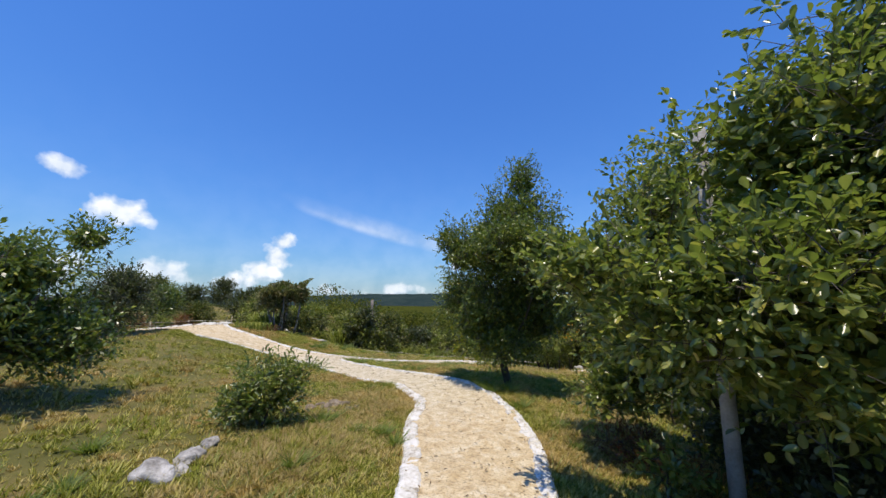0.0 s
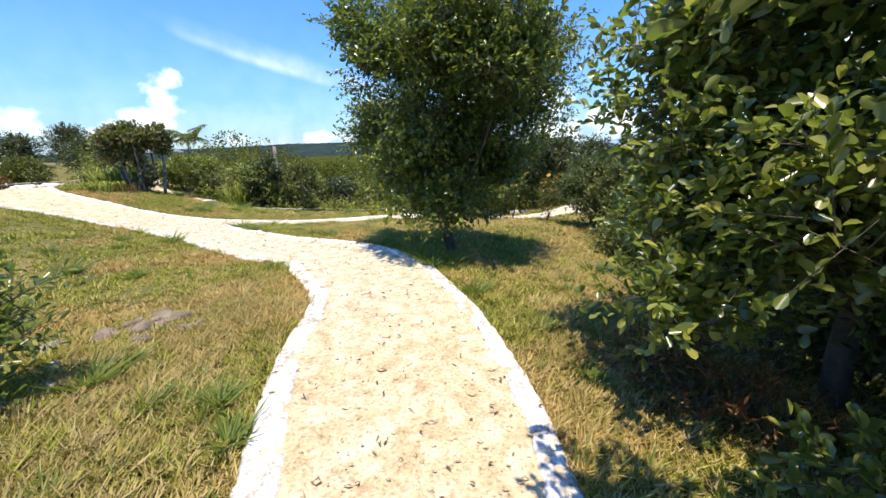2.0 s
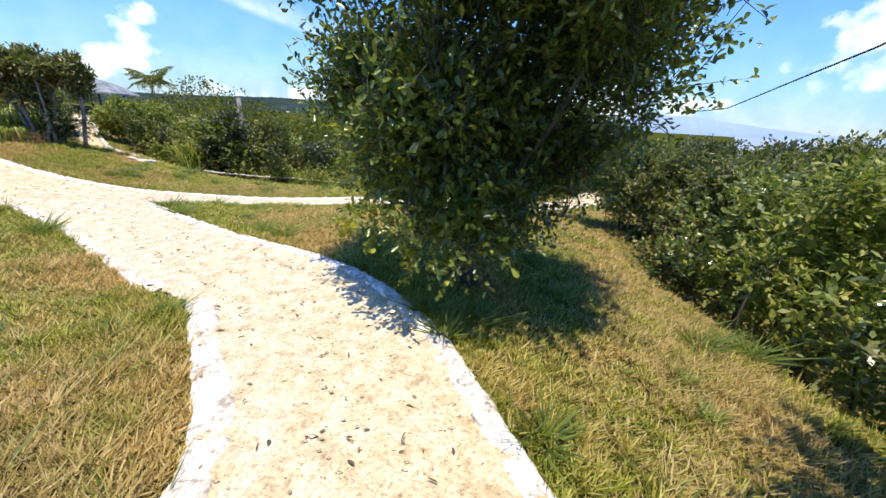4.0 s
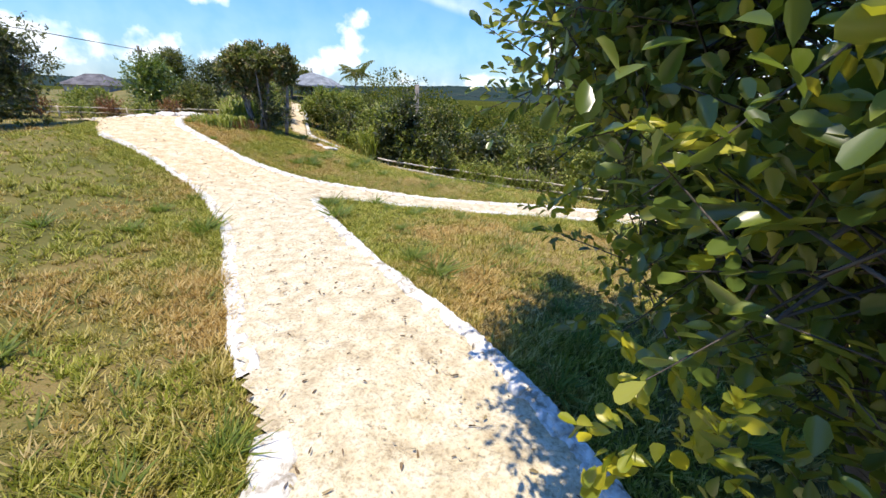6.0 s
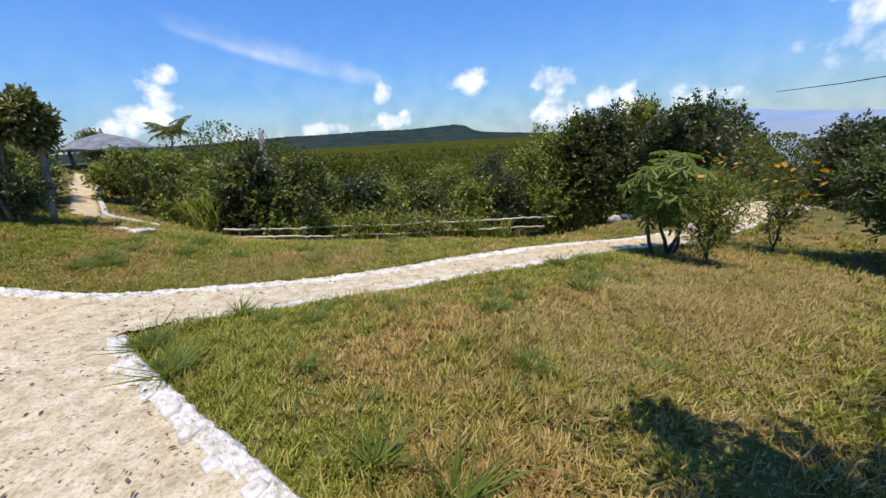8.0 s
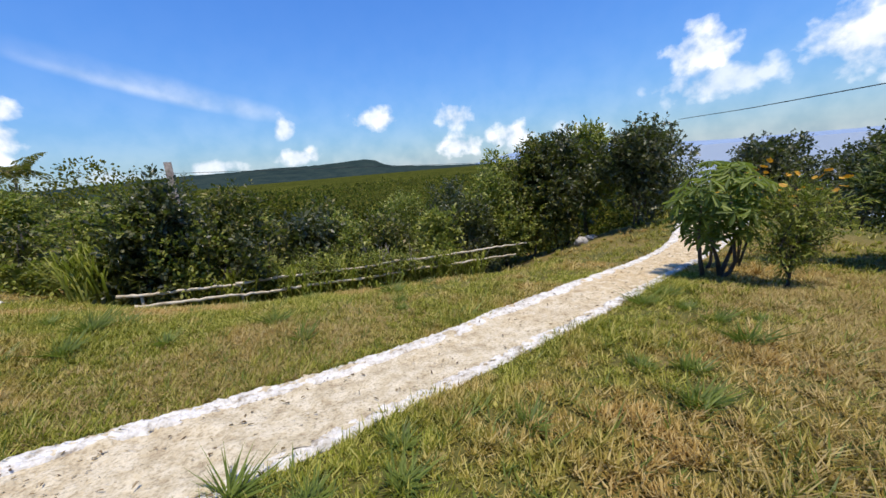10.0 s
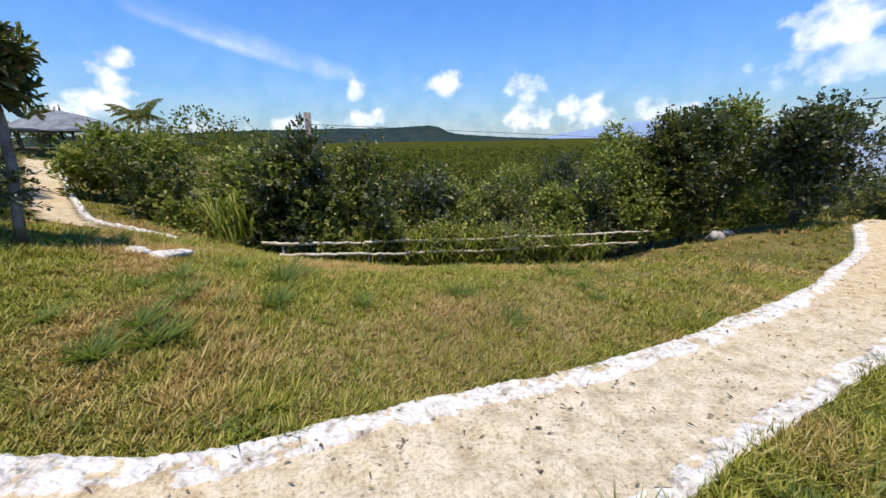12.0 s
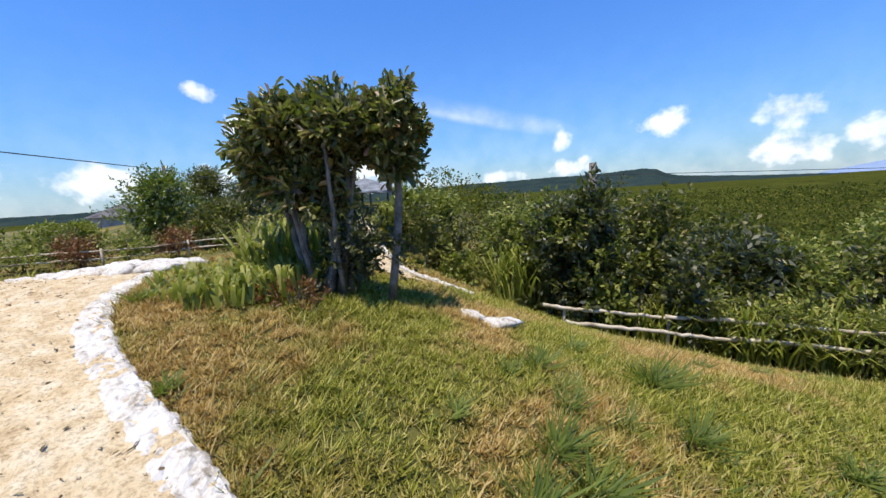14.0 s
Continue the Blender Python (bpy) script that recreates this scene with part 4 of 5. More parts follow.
for k, (x, y, z, r, n) in enumerate([(-1.0, 2.3, 1.42, 0.1, 8), (-0.88, 2.22, 1.36, 0.11, 9), (-0.76, 2.16, 1.3, 0.12, 9), (-0.62, 2.2, 1.18, 0.15, 8), (-1.0, 2.15, 0.86, 0.13, 8), (-0.85, 2.2, 0.74, 0.16, 9),
                                     (-1.28, 2.75, 2.0, 0.2, 10), (-1.42, 3.5, 2.15, 0.2, 10), (-1.38, 3.9, 1.9, 0.22, 9), (-1.3, 3.2, 1.0, 0.2, 10), (-0.6, 2.0, 0.45, 0.14, 7)]):
    me, at, way = crown_mesh("sprig", [(x - TREE_X, y - TREE_Y, z - gz(TREE_X, TREE_Y), r, r, r * 0.8, n)], LEAF_YOUNG, 900 + k, (0.06, 0.034), 9, 0.16, 0.3, core=0, fine=True)
    tagged(part("sprig", me, tree_by_path, "young yellow-green leaves on a thin twig"), kind="stuff")


def over_post(p, dx, dy):
    """The foliage hangs less low about the concrete post."""
    return p[:, 2] > 0.66 + 0.3 * np.exp(-((p[:, 0] + dx - 1.55) ** 2 + (p[:, 1] + dy + 2.0) ** 2) / 0.45)


# the lobe at y -1.6 is out of view, added to block the sun
plant("broadleaf_tree", 2.9, -2.1, "dense tree with broad glossy leathery leaves", "tree",
      [(0.3, -0.35, 2.3, 1.55, 1.35, 1.4, 1300), (-1.15, -0.35, 1.9, 1.0, 0.95, 0.85, 800), (0.5, -0.5, 3.7, 1.3, 1.1, 1.0, 620), (-0.65, -0.25, 3.1, 0.85, 0.75, 0.7, 420), (1.0, -0.6, 4.9, 0.8, 0.8, 0.7, 220), (0.1, 0.8, 1.6, 0.7, 0.55, 0.5, 220), (-2.15, 0.05, 2.25, 0.42, 0.45, 0.28, 90), (-0.4, -0.8, 1.7, 0.95, 0.8, 0.75, 400), (0.6, -1.6, 2.4, 1.5, 1.3, 1.4, 480),
       (0.2, 0.0, 1.2, 1.0, 1.0, 0.5, 320)],
      LEAF_TREE, 32, [((0.2, 0.1, -0.2), (0.1, 0.1, 3.0), 0.11, 0.05), ((0.1, 0.2, 0.8), (-0.9, 0.7, 2.0), 0.05, 0.018), ((0.1, 0.1, 1.0), (0.9, -0.2, 2.8), 0.05, 0.02),
                      ((0.1, 0.1, 0.5), (-0.5, -0.5, 2.2), 0.045, 0.018)],
      DARKBARK, (0.078, 0.042), 9, 0.24, 0.5, core=0.28, tufts=20, fine=True, keep=lambda p: (clear_of_walk(p, 2.9, -2.1, 0.7) | ((p[:, 2] > 1.85) & clear_of_walk(p, 2.9, -2.1, 0.4))) & over_post(p, 2.9, -2.1))
plant("broadleaf_tree", 2.3, -0.55, "leafy tree with broad glossy leaves and yellowing tips", "tree",
      [(0.0, 0.0, 2.2, 1.3, 1.2, 1.2, 850), (0.0, 0.2, 3.2, 1.0, 0.95, 0.8, 420), (-0.45, -0.1, 1.4, 0.9, 0.9, 0.6, 380), (-0.85, 0.3, 2.3, 0.55, 0.5, 0.65, 240), (-0.8, 0.25, 1.5, 0.55, 0.6, 0.6, 230), (-1.0, -0.15, 0.95, 0.42, 0.5, 0.42, 130),
       (0.5, 0.3, 1.1, 0.9, 0.8, 0.6, 240)],
      LEAF_TREE, 33, [((0.2, 0.0, -0.2), (0.1, 0.1, 2.6), 0.08, 0.04), ((0.15, 0.0, 0.7), (-0.6, -0.3, 1.9), 0.04, 0.015), ((0.1, 0.05, 1.0), (0.6, 0.4, 2.8), 0.04, 0.015), ((0.12, 0.05, 0.9), (-0.95, 0.4, 2.3), 0.035, 0.012)],
      DARKBARK, (0.075, 0.041), 9, 0.24, 0.5, core=0.28, tufts=18, fine=True, keep=lambda p: clear_of_walk(p, 2.3, -0.55, 0.75) & (p[:, 2] > 0.42))

# undergrowth thickened with dark leaf colour to deepen the shade behind the post
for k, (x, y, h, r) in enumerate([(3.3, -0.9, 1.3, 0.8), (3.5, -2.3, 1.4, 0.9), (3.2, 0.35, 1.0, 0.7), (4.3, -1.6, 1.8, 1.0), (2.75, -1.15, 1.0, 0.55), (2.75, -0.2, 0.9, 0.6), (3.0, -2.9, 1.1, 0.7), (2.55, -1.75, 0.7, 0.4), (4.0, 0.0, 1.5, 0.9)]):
    plant("shade_bush", x, y, "dark-leaved undergrowth filling in the deep shade of the broad-leaved trees", "bush", [(0, 0, h * 0.5, r, r, h * 0.5, int(230 * r))], LEAF_DARK, 340 + k,
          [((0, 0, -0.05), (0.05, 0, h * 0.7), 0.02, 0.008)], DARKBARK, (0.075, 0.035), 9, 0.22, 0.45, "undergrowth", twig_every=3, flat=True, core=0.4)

plant("sapling", 1.5, -1.5, "low broad-leaved sapling beside the concrete post", "sapling", [(0, 0, 0.32, 0.22, 0.2, 0.22, 34)], LEAF_TREE, 360,
      [((0, 0, -0.05), (0.03, 0, 0.35), 0.012, 0.005), ((0, 0, 0.05), (-0.12, 0.05, 0.3), 0.008, 0.004)], DARKBARK, (0.085, 0.046), 8, 0.12, 0.4, core=0, tufts=0, fine=True)
plant("round_bush", -3.12, -1.0, "low round evergreen bush on the dry lawn", "bush", [(0, 0, 0.36, 0.5, 0.45, 0.36, 170), (0.25, 0.1, 0.55, 0.34, 0.32, 0.28, 80), (-0.3, -0.1, 0.3, 0.3, 0.3, 0.26, 50)],
      LEAF_TREE, 34, [((0, 0, -0.05), (0.05, 0, 0.5), 0.02, 0.008), ((0, 0, 0), (-0.25, 0.1, 0.45), 0.015, 0.006)], DARKBARK, (0.075, 0.026), 9, 0.26, core=0.4, tufts=9)
plant("low_tree", -6.8, -1.95, "low spreading dark evergreen tree on the lawn", "tree",
      [(0, 0, 1.0, 1.4, 1.4, 0.75, 900), (0.3, 0, 1.75, 0.85, 0.85, 0.5, 300), (0.5, 0.6, 0.75, 0.75, 0.75, 0.5, 260), (0.35, 0.9, 2.3, 0.4, 0.4, 0.2, 60)], LEAF_GARDEN, 35,
      [((0, 0, -0.1), (0.1, 0, 1.6), 0.08, 0.03), ((0, 0, 0.4), (-0.9, 0.2, 1.3), 0.04, 0.015), ((0, 0, 0.5), (0.9, 0.1, 1.4), 0.04, 0.015)], DARKBARK, (0.085, 0.04), 10, 0.3, flat=True, tufts=26)
plant("low_tree", -14.7, 5.2, "dark leafy tree at the crest of the lawn", "tree", [(0, 0, 1.15, 1.7, 1.5, 1.05, 950), (0.3, 0.2, 1.9, 1.15, 1.0, 0.7, 400)], LEAF_DARK, 36,
      [((0, 0, -0.1), (0, 0, 1.6), 0.08, 0.03), ((0, 0, 0.3), (-0.8, 0.1, 1.2), 0.04, 0.015)], DARKBARK, (0.1, 0.045), 9, 0.3, flat=True, tufts=24)

# the clump of tall stems with tufted long leaves
clump = [((-0.1, 0, -0.1), (-0.2, -0.1, 1.9), 0.055, 0.035), ((0.47, 0.4, -0.1), (0.58, 0.42, 1.95), 0.05, 0.032), ((-0.3, 0.1, -0.1), (-0.95, 0.1, 1.7), 0.05, 0.025),
         ((0.0, 0.1, 0), (0.05, 0.3, 2.0), 0.05, 0.03), ((-0.2, 0.0, 0.0), (-0.6, -0.2, 1.9), 0.04, 0.02), ((0.05, 0.2, 0.0), (0.3, 0.3, 1.6), 0.035, 0.02),
         ((-0.1, 0.2, 0.9), (-1.05, 0.2, 1.75), 0.04, 0.02), ((0.52, 0.4, 1.2), (0.3, 0.3, 2.1), 0.035, 0.02), ((-0.25, 0.3, 0.0), (-0.5, 0.5, 1.6), 0.035, 0.018),
         ((-0.15, -0.1, 0.0), (-0.4, -0.3, 1.5), 0.03, 0.016), ((0.1, 0.05, 0.0), (0.18, -0.1, 1.6), 0.03, 0.016), ((-0.3, 0.0, 0.0), (-0.75, 0.25, 1.4), 0.028, 0.015), ((0.55, 0.41, 1.1), (0.75, 0.5, 1.9), 0.028, 0.014)]
plant("tufted_tree", -10.35, 9.05, "clump of pale stems topped by tufts of long browning leaves", "tree",
      [(-0.62, 0.0, 1.55, 0.5, 0.48, 0.45, 300), (-0.2, 0.0, 1.78, 0.52, 0.48, 0.42, 300), (0.55, 0.42, 1.75, 0.36, 0.36, 0.42, 210), (0.1, 0.15, 1.8, 0.4, 0.4, 0.38, 180), (0.66, 0.45, 1.5, 0.26, 0.26, 0.36, 100), (-0.2, 0.1, 1.25, 0.5, 0.45, 0.4, 220)],
      LEAF_LONG, 37, clump, BARK, (0.13, 0.042), 10, 0.14, 0.35, bend=0.035, core=0.35, tufts=16)
plant("shade_bush", -10.3, 9.3, "dark twiggy undergrowth between the pale stems", "bush", [(0, 0, 0.5, 0.7, 0.45, 0.55, 150)], LEAF_DARK, 38,
      [((0, 0, -0.05), (0.1, 0, 0.5), 0.015, 0.006)], DARKBARK, (0.07, 0.03), 8, 0.2)
plant("red_weed", -10.4, 8.5, "patch of low reddish weeds at the tree's foot", "weeds", [(0, 0, 0.1, 0.45, 0.2, 0.12, 60)], LEAF_RED, 39,
      [((0, 0, -0.03), (0.05, 0, 0.12), 0.006, 0.003)], DARKBARK, (0.07, 0.02), 8, 0.1, core=0, tufts=0)


def long_grass(name, x, y, r, high, count, label, seed, mat=LEAF_LIGHT):
    """A clump of arching reed-like blades."""
    rng = np.random.default_rng(seed)
    ob_z = gz(x, y)
    a, q = rng.uniform(0, 6.28, count), r * np.sqrt(rng.random(count))
    p = np.stack([np.cos(a) * q, np.sin(a) * q, np.full(count, -0.03)], 1)
    b = rng.uniform(0, 6.28, count)
    d = np.stack([np.cos(b), np.sin(b), np.zeros(count)], 1)
    s = np.stack([-np.sin(b), np.cos(b), np.zeros(count)], 1)
    h, l, w = (high * rng.uniform(0.6, 1.15, count))[:, None], (high * rng.uniform(0.2, 0.75, count))[:, None], rng.uniform(0.012, 0.024, count)[:, None]
    up = np.array([[0, 0, 1.0]])
    rows = [(0, 0, 1), (0.25, 0.6, 1), (0.62, 0.95, 0.8), (1.0, 0.88, 0.05)]
    left, right = [p + d * l * f + up * h * g - s * w * k for f, g, k in rows], [p + d * l * f + up * h * g + s * w * k for f, g, k in rows]
    v = np.stack(left + right, 1)
    i = np.arange(count)[:, None] * 8
    f = np.concatenate([i + np.array([[k, k + 4, k + 5, k + 1]]) for k in range(3)], 1)
    ob = new(name, quick_mesh(name, v.reshape(-1, 3), 4, mat, f))
    ob.location = (x, y, ob_z)
    return tagged(ob, label, "tall grass", kind="stuff")


# ---- the hedge beyond the fence ----
def hedge():
    rng = np.random.default_rng(77)
    spec = [(-8.3, 13.75, 2.5, 0.75), (-13.3, 14.9, 1.5, 1.0), (-11.6, 14.2, 1.4, 0.9), (-10.0, 14.1, 1.75, 1.05), (-9.0, 13.75, 2.1, 1.1), (-7.95, 13.85, 2.3, 1.05), (-6.9, 14.5, 2.1, 1.1), (-5.7, 15.0, 1.9, 1.1),
            (-4.4, 15.3, 1.75, 1.05), (-3.2, 15.6, 1.8, 1.1), (-1.9, 16.0, 1.8, 1.1), (-0.6, 16.4, 1.95, 1.15), (0.8, 16.8, 2.3, 1.2), (2.0, 17.0, 2.9, 1.2),
            (-9.0, 15.9, 2.6, 1.2), (-7.2, 16.3, 2.5, 1.3), (-5.2, 16.9, 2.2, 1.35), (-3.0, 17.4, 2.3, 1.35), (-0.8, 18.0, 2.5, 1.35), (1.4, 18.6, 3.0, 1.4), (-11.2, 16.6, 2.0, 1.3)]
    mats = [LEAF_DARK, LEAF_LIGHT, LEAF_HEDGE, LEAF_LIGHT, LEAF_DARK, LEAF_LIGHT, LEAF_HEDGE]
    tones = ["dark green", "yellow-green", "olive-green", "yellow-green", "dark green", "yellow-green", "olive-green"]
    for k, (x, y, h, r) in enumerate(spec):
        h, r = (h * 1.5, r * 1.15) if x > -7 else (h * 1.2, r * 1.05)
        n = int(225 * r * h / 2.4)
        plant("hedge_bush", x, y, f"{tones[k % 7]} wild bush crowding behind the bamboo rail", "bush",
              [(0, 0, h * 0.45, r * 0.9, r * 0.8, h * 0.42, n), (rng.normal() * 0.35, rng.normal() * 0.25, h * 0.78, r * 0.6, r * 0.55, h * 0.24, n // 2), (rng.normal() * 0.6, -0.35, h * 0.35, r * 0.45, r * 0.45, h * 0.28, n // 3)], mats[k % 7], 100 + k,
              [((0, 0, -0.1), (rng.normal() * 0.2, 0, h * 0.8), 0.035, 0.012), ((0, 0, 0), (0.4 * r, -0.2, h * 0.6), 0.025, 0.008), ((0, 0, 0), (-0.5 * r, -0.1, h * 0.65), 0.025, 0.008)],
              DARKBARK, ((0.13, 0.065), (0.17, 0.075), (0.115, 0.06))[k % 3], 8, 0.26, 0.5, "bushes behind the fence", twig_every=4, flat=True, core=0.12, tufts=15)
    for k, (x, y, h) in enumerate([(-9.9, 13.6, 1.25), (-9.4, 13.9, 1.3), (-6.3, 13.9, 1.0), (-4.6, 14.3, 1.25), (-3.9, 14.5, 1.3), (-2.2, 14.9, 1.2), (-7.6, 13.5, 0.8), (-5.4, 14.0, 0.9), (-1.0, 15.3, 1.0), (-7.0, 13.55, 1.0), (-5.9, 13.75, 1.1), (-5.0, 14.15, 1.3), (-3.2, 14.75, 1.2), (-9.6, 13.3, 1.1)]):
        long_grass("reed_clump", x, y, 0.45, h, 110, "clump of tall yellow-green reed grass by the bamboo rail", 140 + k)
    for k, (x, y) in enumerate([(-6.6, 13.65), (-5.2, 14.0), (-4.3, 14.35), (-3.4, 14.5), (-5.9, 13.85), (-2.3, 14.85)]):
        plant("fern_bush", x, y, "bright yellow-green low bush by the rail", "bush", [(0, 0, 0.6, 0.7, 0.45, 0.6, 170), (0.2, -0.1, 1.0, 0.4, 0.35, 0.3, 50)], LEAF_LIGHT, 160 + k,
              [((0, 0, -0.05), (0.05, 0, 0.5), 0.012, 0.005)], DARKBARK, (0.1, 0.035), 8, 0.25, flat=True, core=0.2)
    plant("dry_bush", -7.7, 13.5, "dry reddish leafless scrub behind the rail", "bush", [(0, 0, 0.4, 0.5, 0.35, 0.35, 40)], LEAF_RED, 170,
          [((0, 0, -0.05), (0.05, 0, 0.6), 0.012, 0.005)], DARKBARK, (0.05, 0.015), 4, 0.3, twig_every=1)


hedge()


def dead_branch(x, y, h, seed):
    """A bare bleached shrub: forked twigs without leaves."""
    rng = np.random.default_rng(seed)
    ob = thing("dead_shrub", x, y, gz(x, y), "bare bleached shrub standing among the hedge bushes", "shrub", "dead shrubs")
    for k in range(7):
        tip = np.array([rng.normal() * 0.35 * h, rng.normal() * 0.3 * h, h * rng.uniform(0.7, 1.0)])
        pieces = [limb((0, 0, -0.05), tip, 0.014, 0.005, 0.1, 6, rng)]
        for _ in range(5):
            s = rng.uniform(0.35, 0.9)
            a = tip * s
            pieces.append(limb(a, a + np.array([rng.normal() * 0.25, rng.normal() * 0.25, rng.uniform(0.1, 0.4)]) * h * 0.5, 0.007, 0.003, 0.1, 4, rng))
        part("branch", mesh_of("branch", *joined(pieces), BARK, True), ob)


for k, (x, y, h) in enumerate([(-4.0, 14.7, 1.9), (-3.1, 15.0, 1.7), (-1.4, 15.6, 1.6), (-7.4, 13.6, 1.2)]):
    dead_branch(x, y, h, 180 + k)

# ---- trees towards the bay ----
for k, (x, y, h, r, mat) in enumerate([(5.2, 15.4, 3.6, 1.45, LEAF_DARK), (3.2, 17.0, 4.4, 1.6, LEAF_DARK), (4.6, 17.6, 4.7, 1.6, LEAF_LIGHT), (7.6, 17.6, 4.2, 1.6, LEAF_DARK),
                                       (11.3, 15.8, 4.2, 1.8, LEAF_DARK), (11.8, 12.2, 3.8, 2.0, LEAF_DARK), (10.8, 9.4, 3.6, 1.8, LEAF_HEDGE), (9.6, 6.8, 3.2, 1.6, LEAF_HEDGE),
                                       (13.5, 18.5, 4.0, 1.8, LEAF_HEDGE), (14.5, 10.0, 4.6, 2.2, LEAF_DARK), (12.5, 22.5, 4.4, 1.9, LEAF_HEDGE), (17.0, 16.0, 4.6, 2.1, LEAF_DARK), (15.5, 20.5, 4.6, 2.0, LEAF_HEDGE)]):
    plant("shore_tree", x, y, ("dark" if mat is LEAF_DARK else "olive-green") + " bushy many-stemmed tree at the lawn's end", "tree",
          [(0, 0, h * 0.5, r, r, h * 0.37, int(270 * r)), (0.35, 0.2, h * 0.8, r * 0.6, r * 0.6, h * 0.18, int(110 * r)), (-0.5, 0, h * 0.74, r * 0.55, r * 0.55, h * 0.22, int(90 * r))], mat, 200 + k,
          [((0.0, 0, -0.1), (0.05, 0, h * 0.7), 0.05, 0.02), ((-0.15, 0.05, -0.05), (-0.6, 0.1, h * 0.6), 0.035, 0.012), ((0.15, 0, -0.05), (0.6, 0.1, h * 0.6), 0.035, 0.012)],
          DARKBARK, (0.15, 0.075), 9, 0.3, 0.5, "trees towards the bay", twig_every=3, flat=True, core=0.25, tufts=13)
for k, (x, y, h, r, mat) in enumerate([(3.75, 2.1, 2.5, 0.85, LEAF_TREE), (3.85, 3.2, 2.9, 0.95, LEAF_LIGHT), (3.95, 4.4, 2.7, 0.9, LEAF_TREE), (4.3, 5.6, 2.4, 0.9, LEAF_HEDGE), (3.5, 1.1, 2.1, 0.75, LEAF_DARK), (4.9, 3.9, 3.3, 1.2, LEAF_LIGHT), (5.2, 5.5, 1.9, 1.0, LEAF_LIGHT), (6.4, 6.6, 2.2, 1.1, LEAF_HEDGE), (6.6, 4.6, 2.1, 1.2, LEAF_HEDGE), (6.3, 2.8, 2.0, 1.2, LEAF_DARK), (6.0, 0.8, 2.0, 1.2, LEAF_DARK),
                                       (5.6, -1.4, 2.4, 1.3, LEAF_DARK), (5.4, -3.6, 2.6, 1.4, LEAF_DARK), (8.2, 4.6, 3.0, 1.4, LEAF_DARK), (4.2, 7.0, 1.9, 0.9, LEAF_HEDGE), (5.4, 8.0, 2.3, 1.1, LEAF_DARK), (7.4, 8.2, 2.6, 1.2, LEAF_HEDGE)]):
    plant("slope_bush", x, y, "wild leafy bush growing on the bank below the lawn", "bush",
          [(0, 0, h * 0.5, r, r, h * 0.45, int(270 * r)), (0.2, 0, h * 0.8, r * 0.6, r * 0.6, h * 0.22, int(140 * r))], mat, 230 + k,
          [((0, 0, -0.1), (0.1, 0, h * 0.7), 0.03, 0.01), ((0, 0, 0), (-0.4, 0.1, h * 0.6), 0.02, 0.008)], DARKBARK, (0.10, 0.05), 9, 0.26, 0.5, "bushes on the bank", twig_every=4, flat=True, core=0.25)


# ---- palmate shrub and flowering bush by the side path ----
def palmate_shrub(x, y, h, r, count, seed, label, stems=4):
    rng = np.random.default_rng(seed)
    ob = thing("palmate_shrub", x, y, gz(x, y), label, "shrub", "shrubs by the side path")
    for k, (a, b) in enumerate([((0, 0, -0.05), (0.05, 0, h * 0.7)), ((0, 0, 0), (-r * 0.6, 0.1, h * 0.65)), ((0, 0, 0), (r * 0.6, -0.1, h * 0.65)), ((-0.2, 0.1, 0), (-0.35, 0.1, h * 0.6))][:stems]):
        v, f = limb(a, b, 0.034, 0.012, 0.08, 5, rng)
        part("trunk" if k == 0 else "limb", mesh_of("trunk", v, f, DARKBARK, True), ob)
    d = rng.normal(size=(count, 3))
    d /= np.linalg.norm(d, axis=1, keepdims=True)
    at = np.array([-0.15, 0, h * 0.66]) + d * np.array([r, r, h * 0.36]) * rng.uniform(0.55, 1.0, count)[:, None]
    base, way, normal = [], [], []
    for p, q in zip(at, d):
        n = q * 0.6 + np.array([0, 0, 1.0]) + rng.normal(size=3) * 0.25
        n /= np.linalg.norm(n)
        u = np.cross(n, rng.normal(size=3))
        u /= np.linalg.norm(u)
        v = np.cross(n, u)
        for k in range(7):
            t = 2 * math.pi * k / 7.6
            base.append(p), normal.append(n), way.append(u * math.cos(t) + v * math.sin(t) - n * 0.35)
    m = len(base)
    verts, faces = leaf_array(np.array(base), np.array(way), np.array(normal), rng.uniform(0.17, 0.25, m), rng.uniform(0.04, 0.058, m))
    part("crown", quick_mesh("crown", verts, 4, LEAF_PALMATE, faces), ob)
    return ob


palmate_shrub(1.07, 8.97, 1.75, 0.62, 105, 301, "shrub with large seven-fingered leaves beside the side path")
palmate_shrub(1.6, 9.66, 1.35, 0.34, 40, 302, "slender shrub with fingered leaves at the path's edge", 1)


def flower_mesh(seed):
    """One daisy-like flower: a ring of petals about a small raised heart."""
    rng = np.random.default_rng(seed)
    n = 9
    a = np.arange(n) * 2 * math.pi / n + rng.normal(size=n) * 0.08
    way = np.stack([np.cos(a), np.sin(a), np.full(n, 0.22)], 1)
    v, f = leaf_array(np.zeros((n, 3)), way, np.tile([0, 0, 1.0], (n, 1)), rng.uniform(0.036, 0.046, n), np.full(n, 0.022), 0.1)
    return quick_mesh("flower", v, 4, PETAL, f)


FLOWERS = [flower_mesh(k) for k in range(3)]


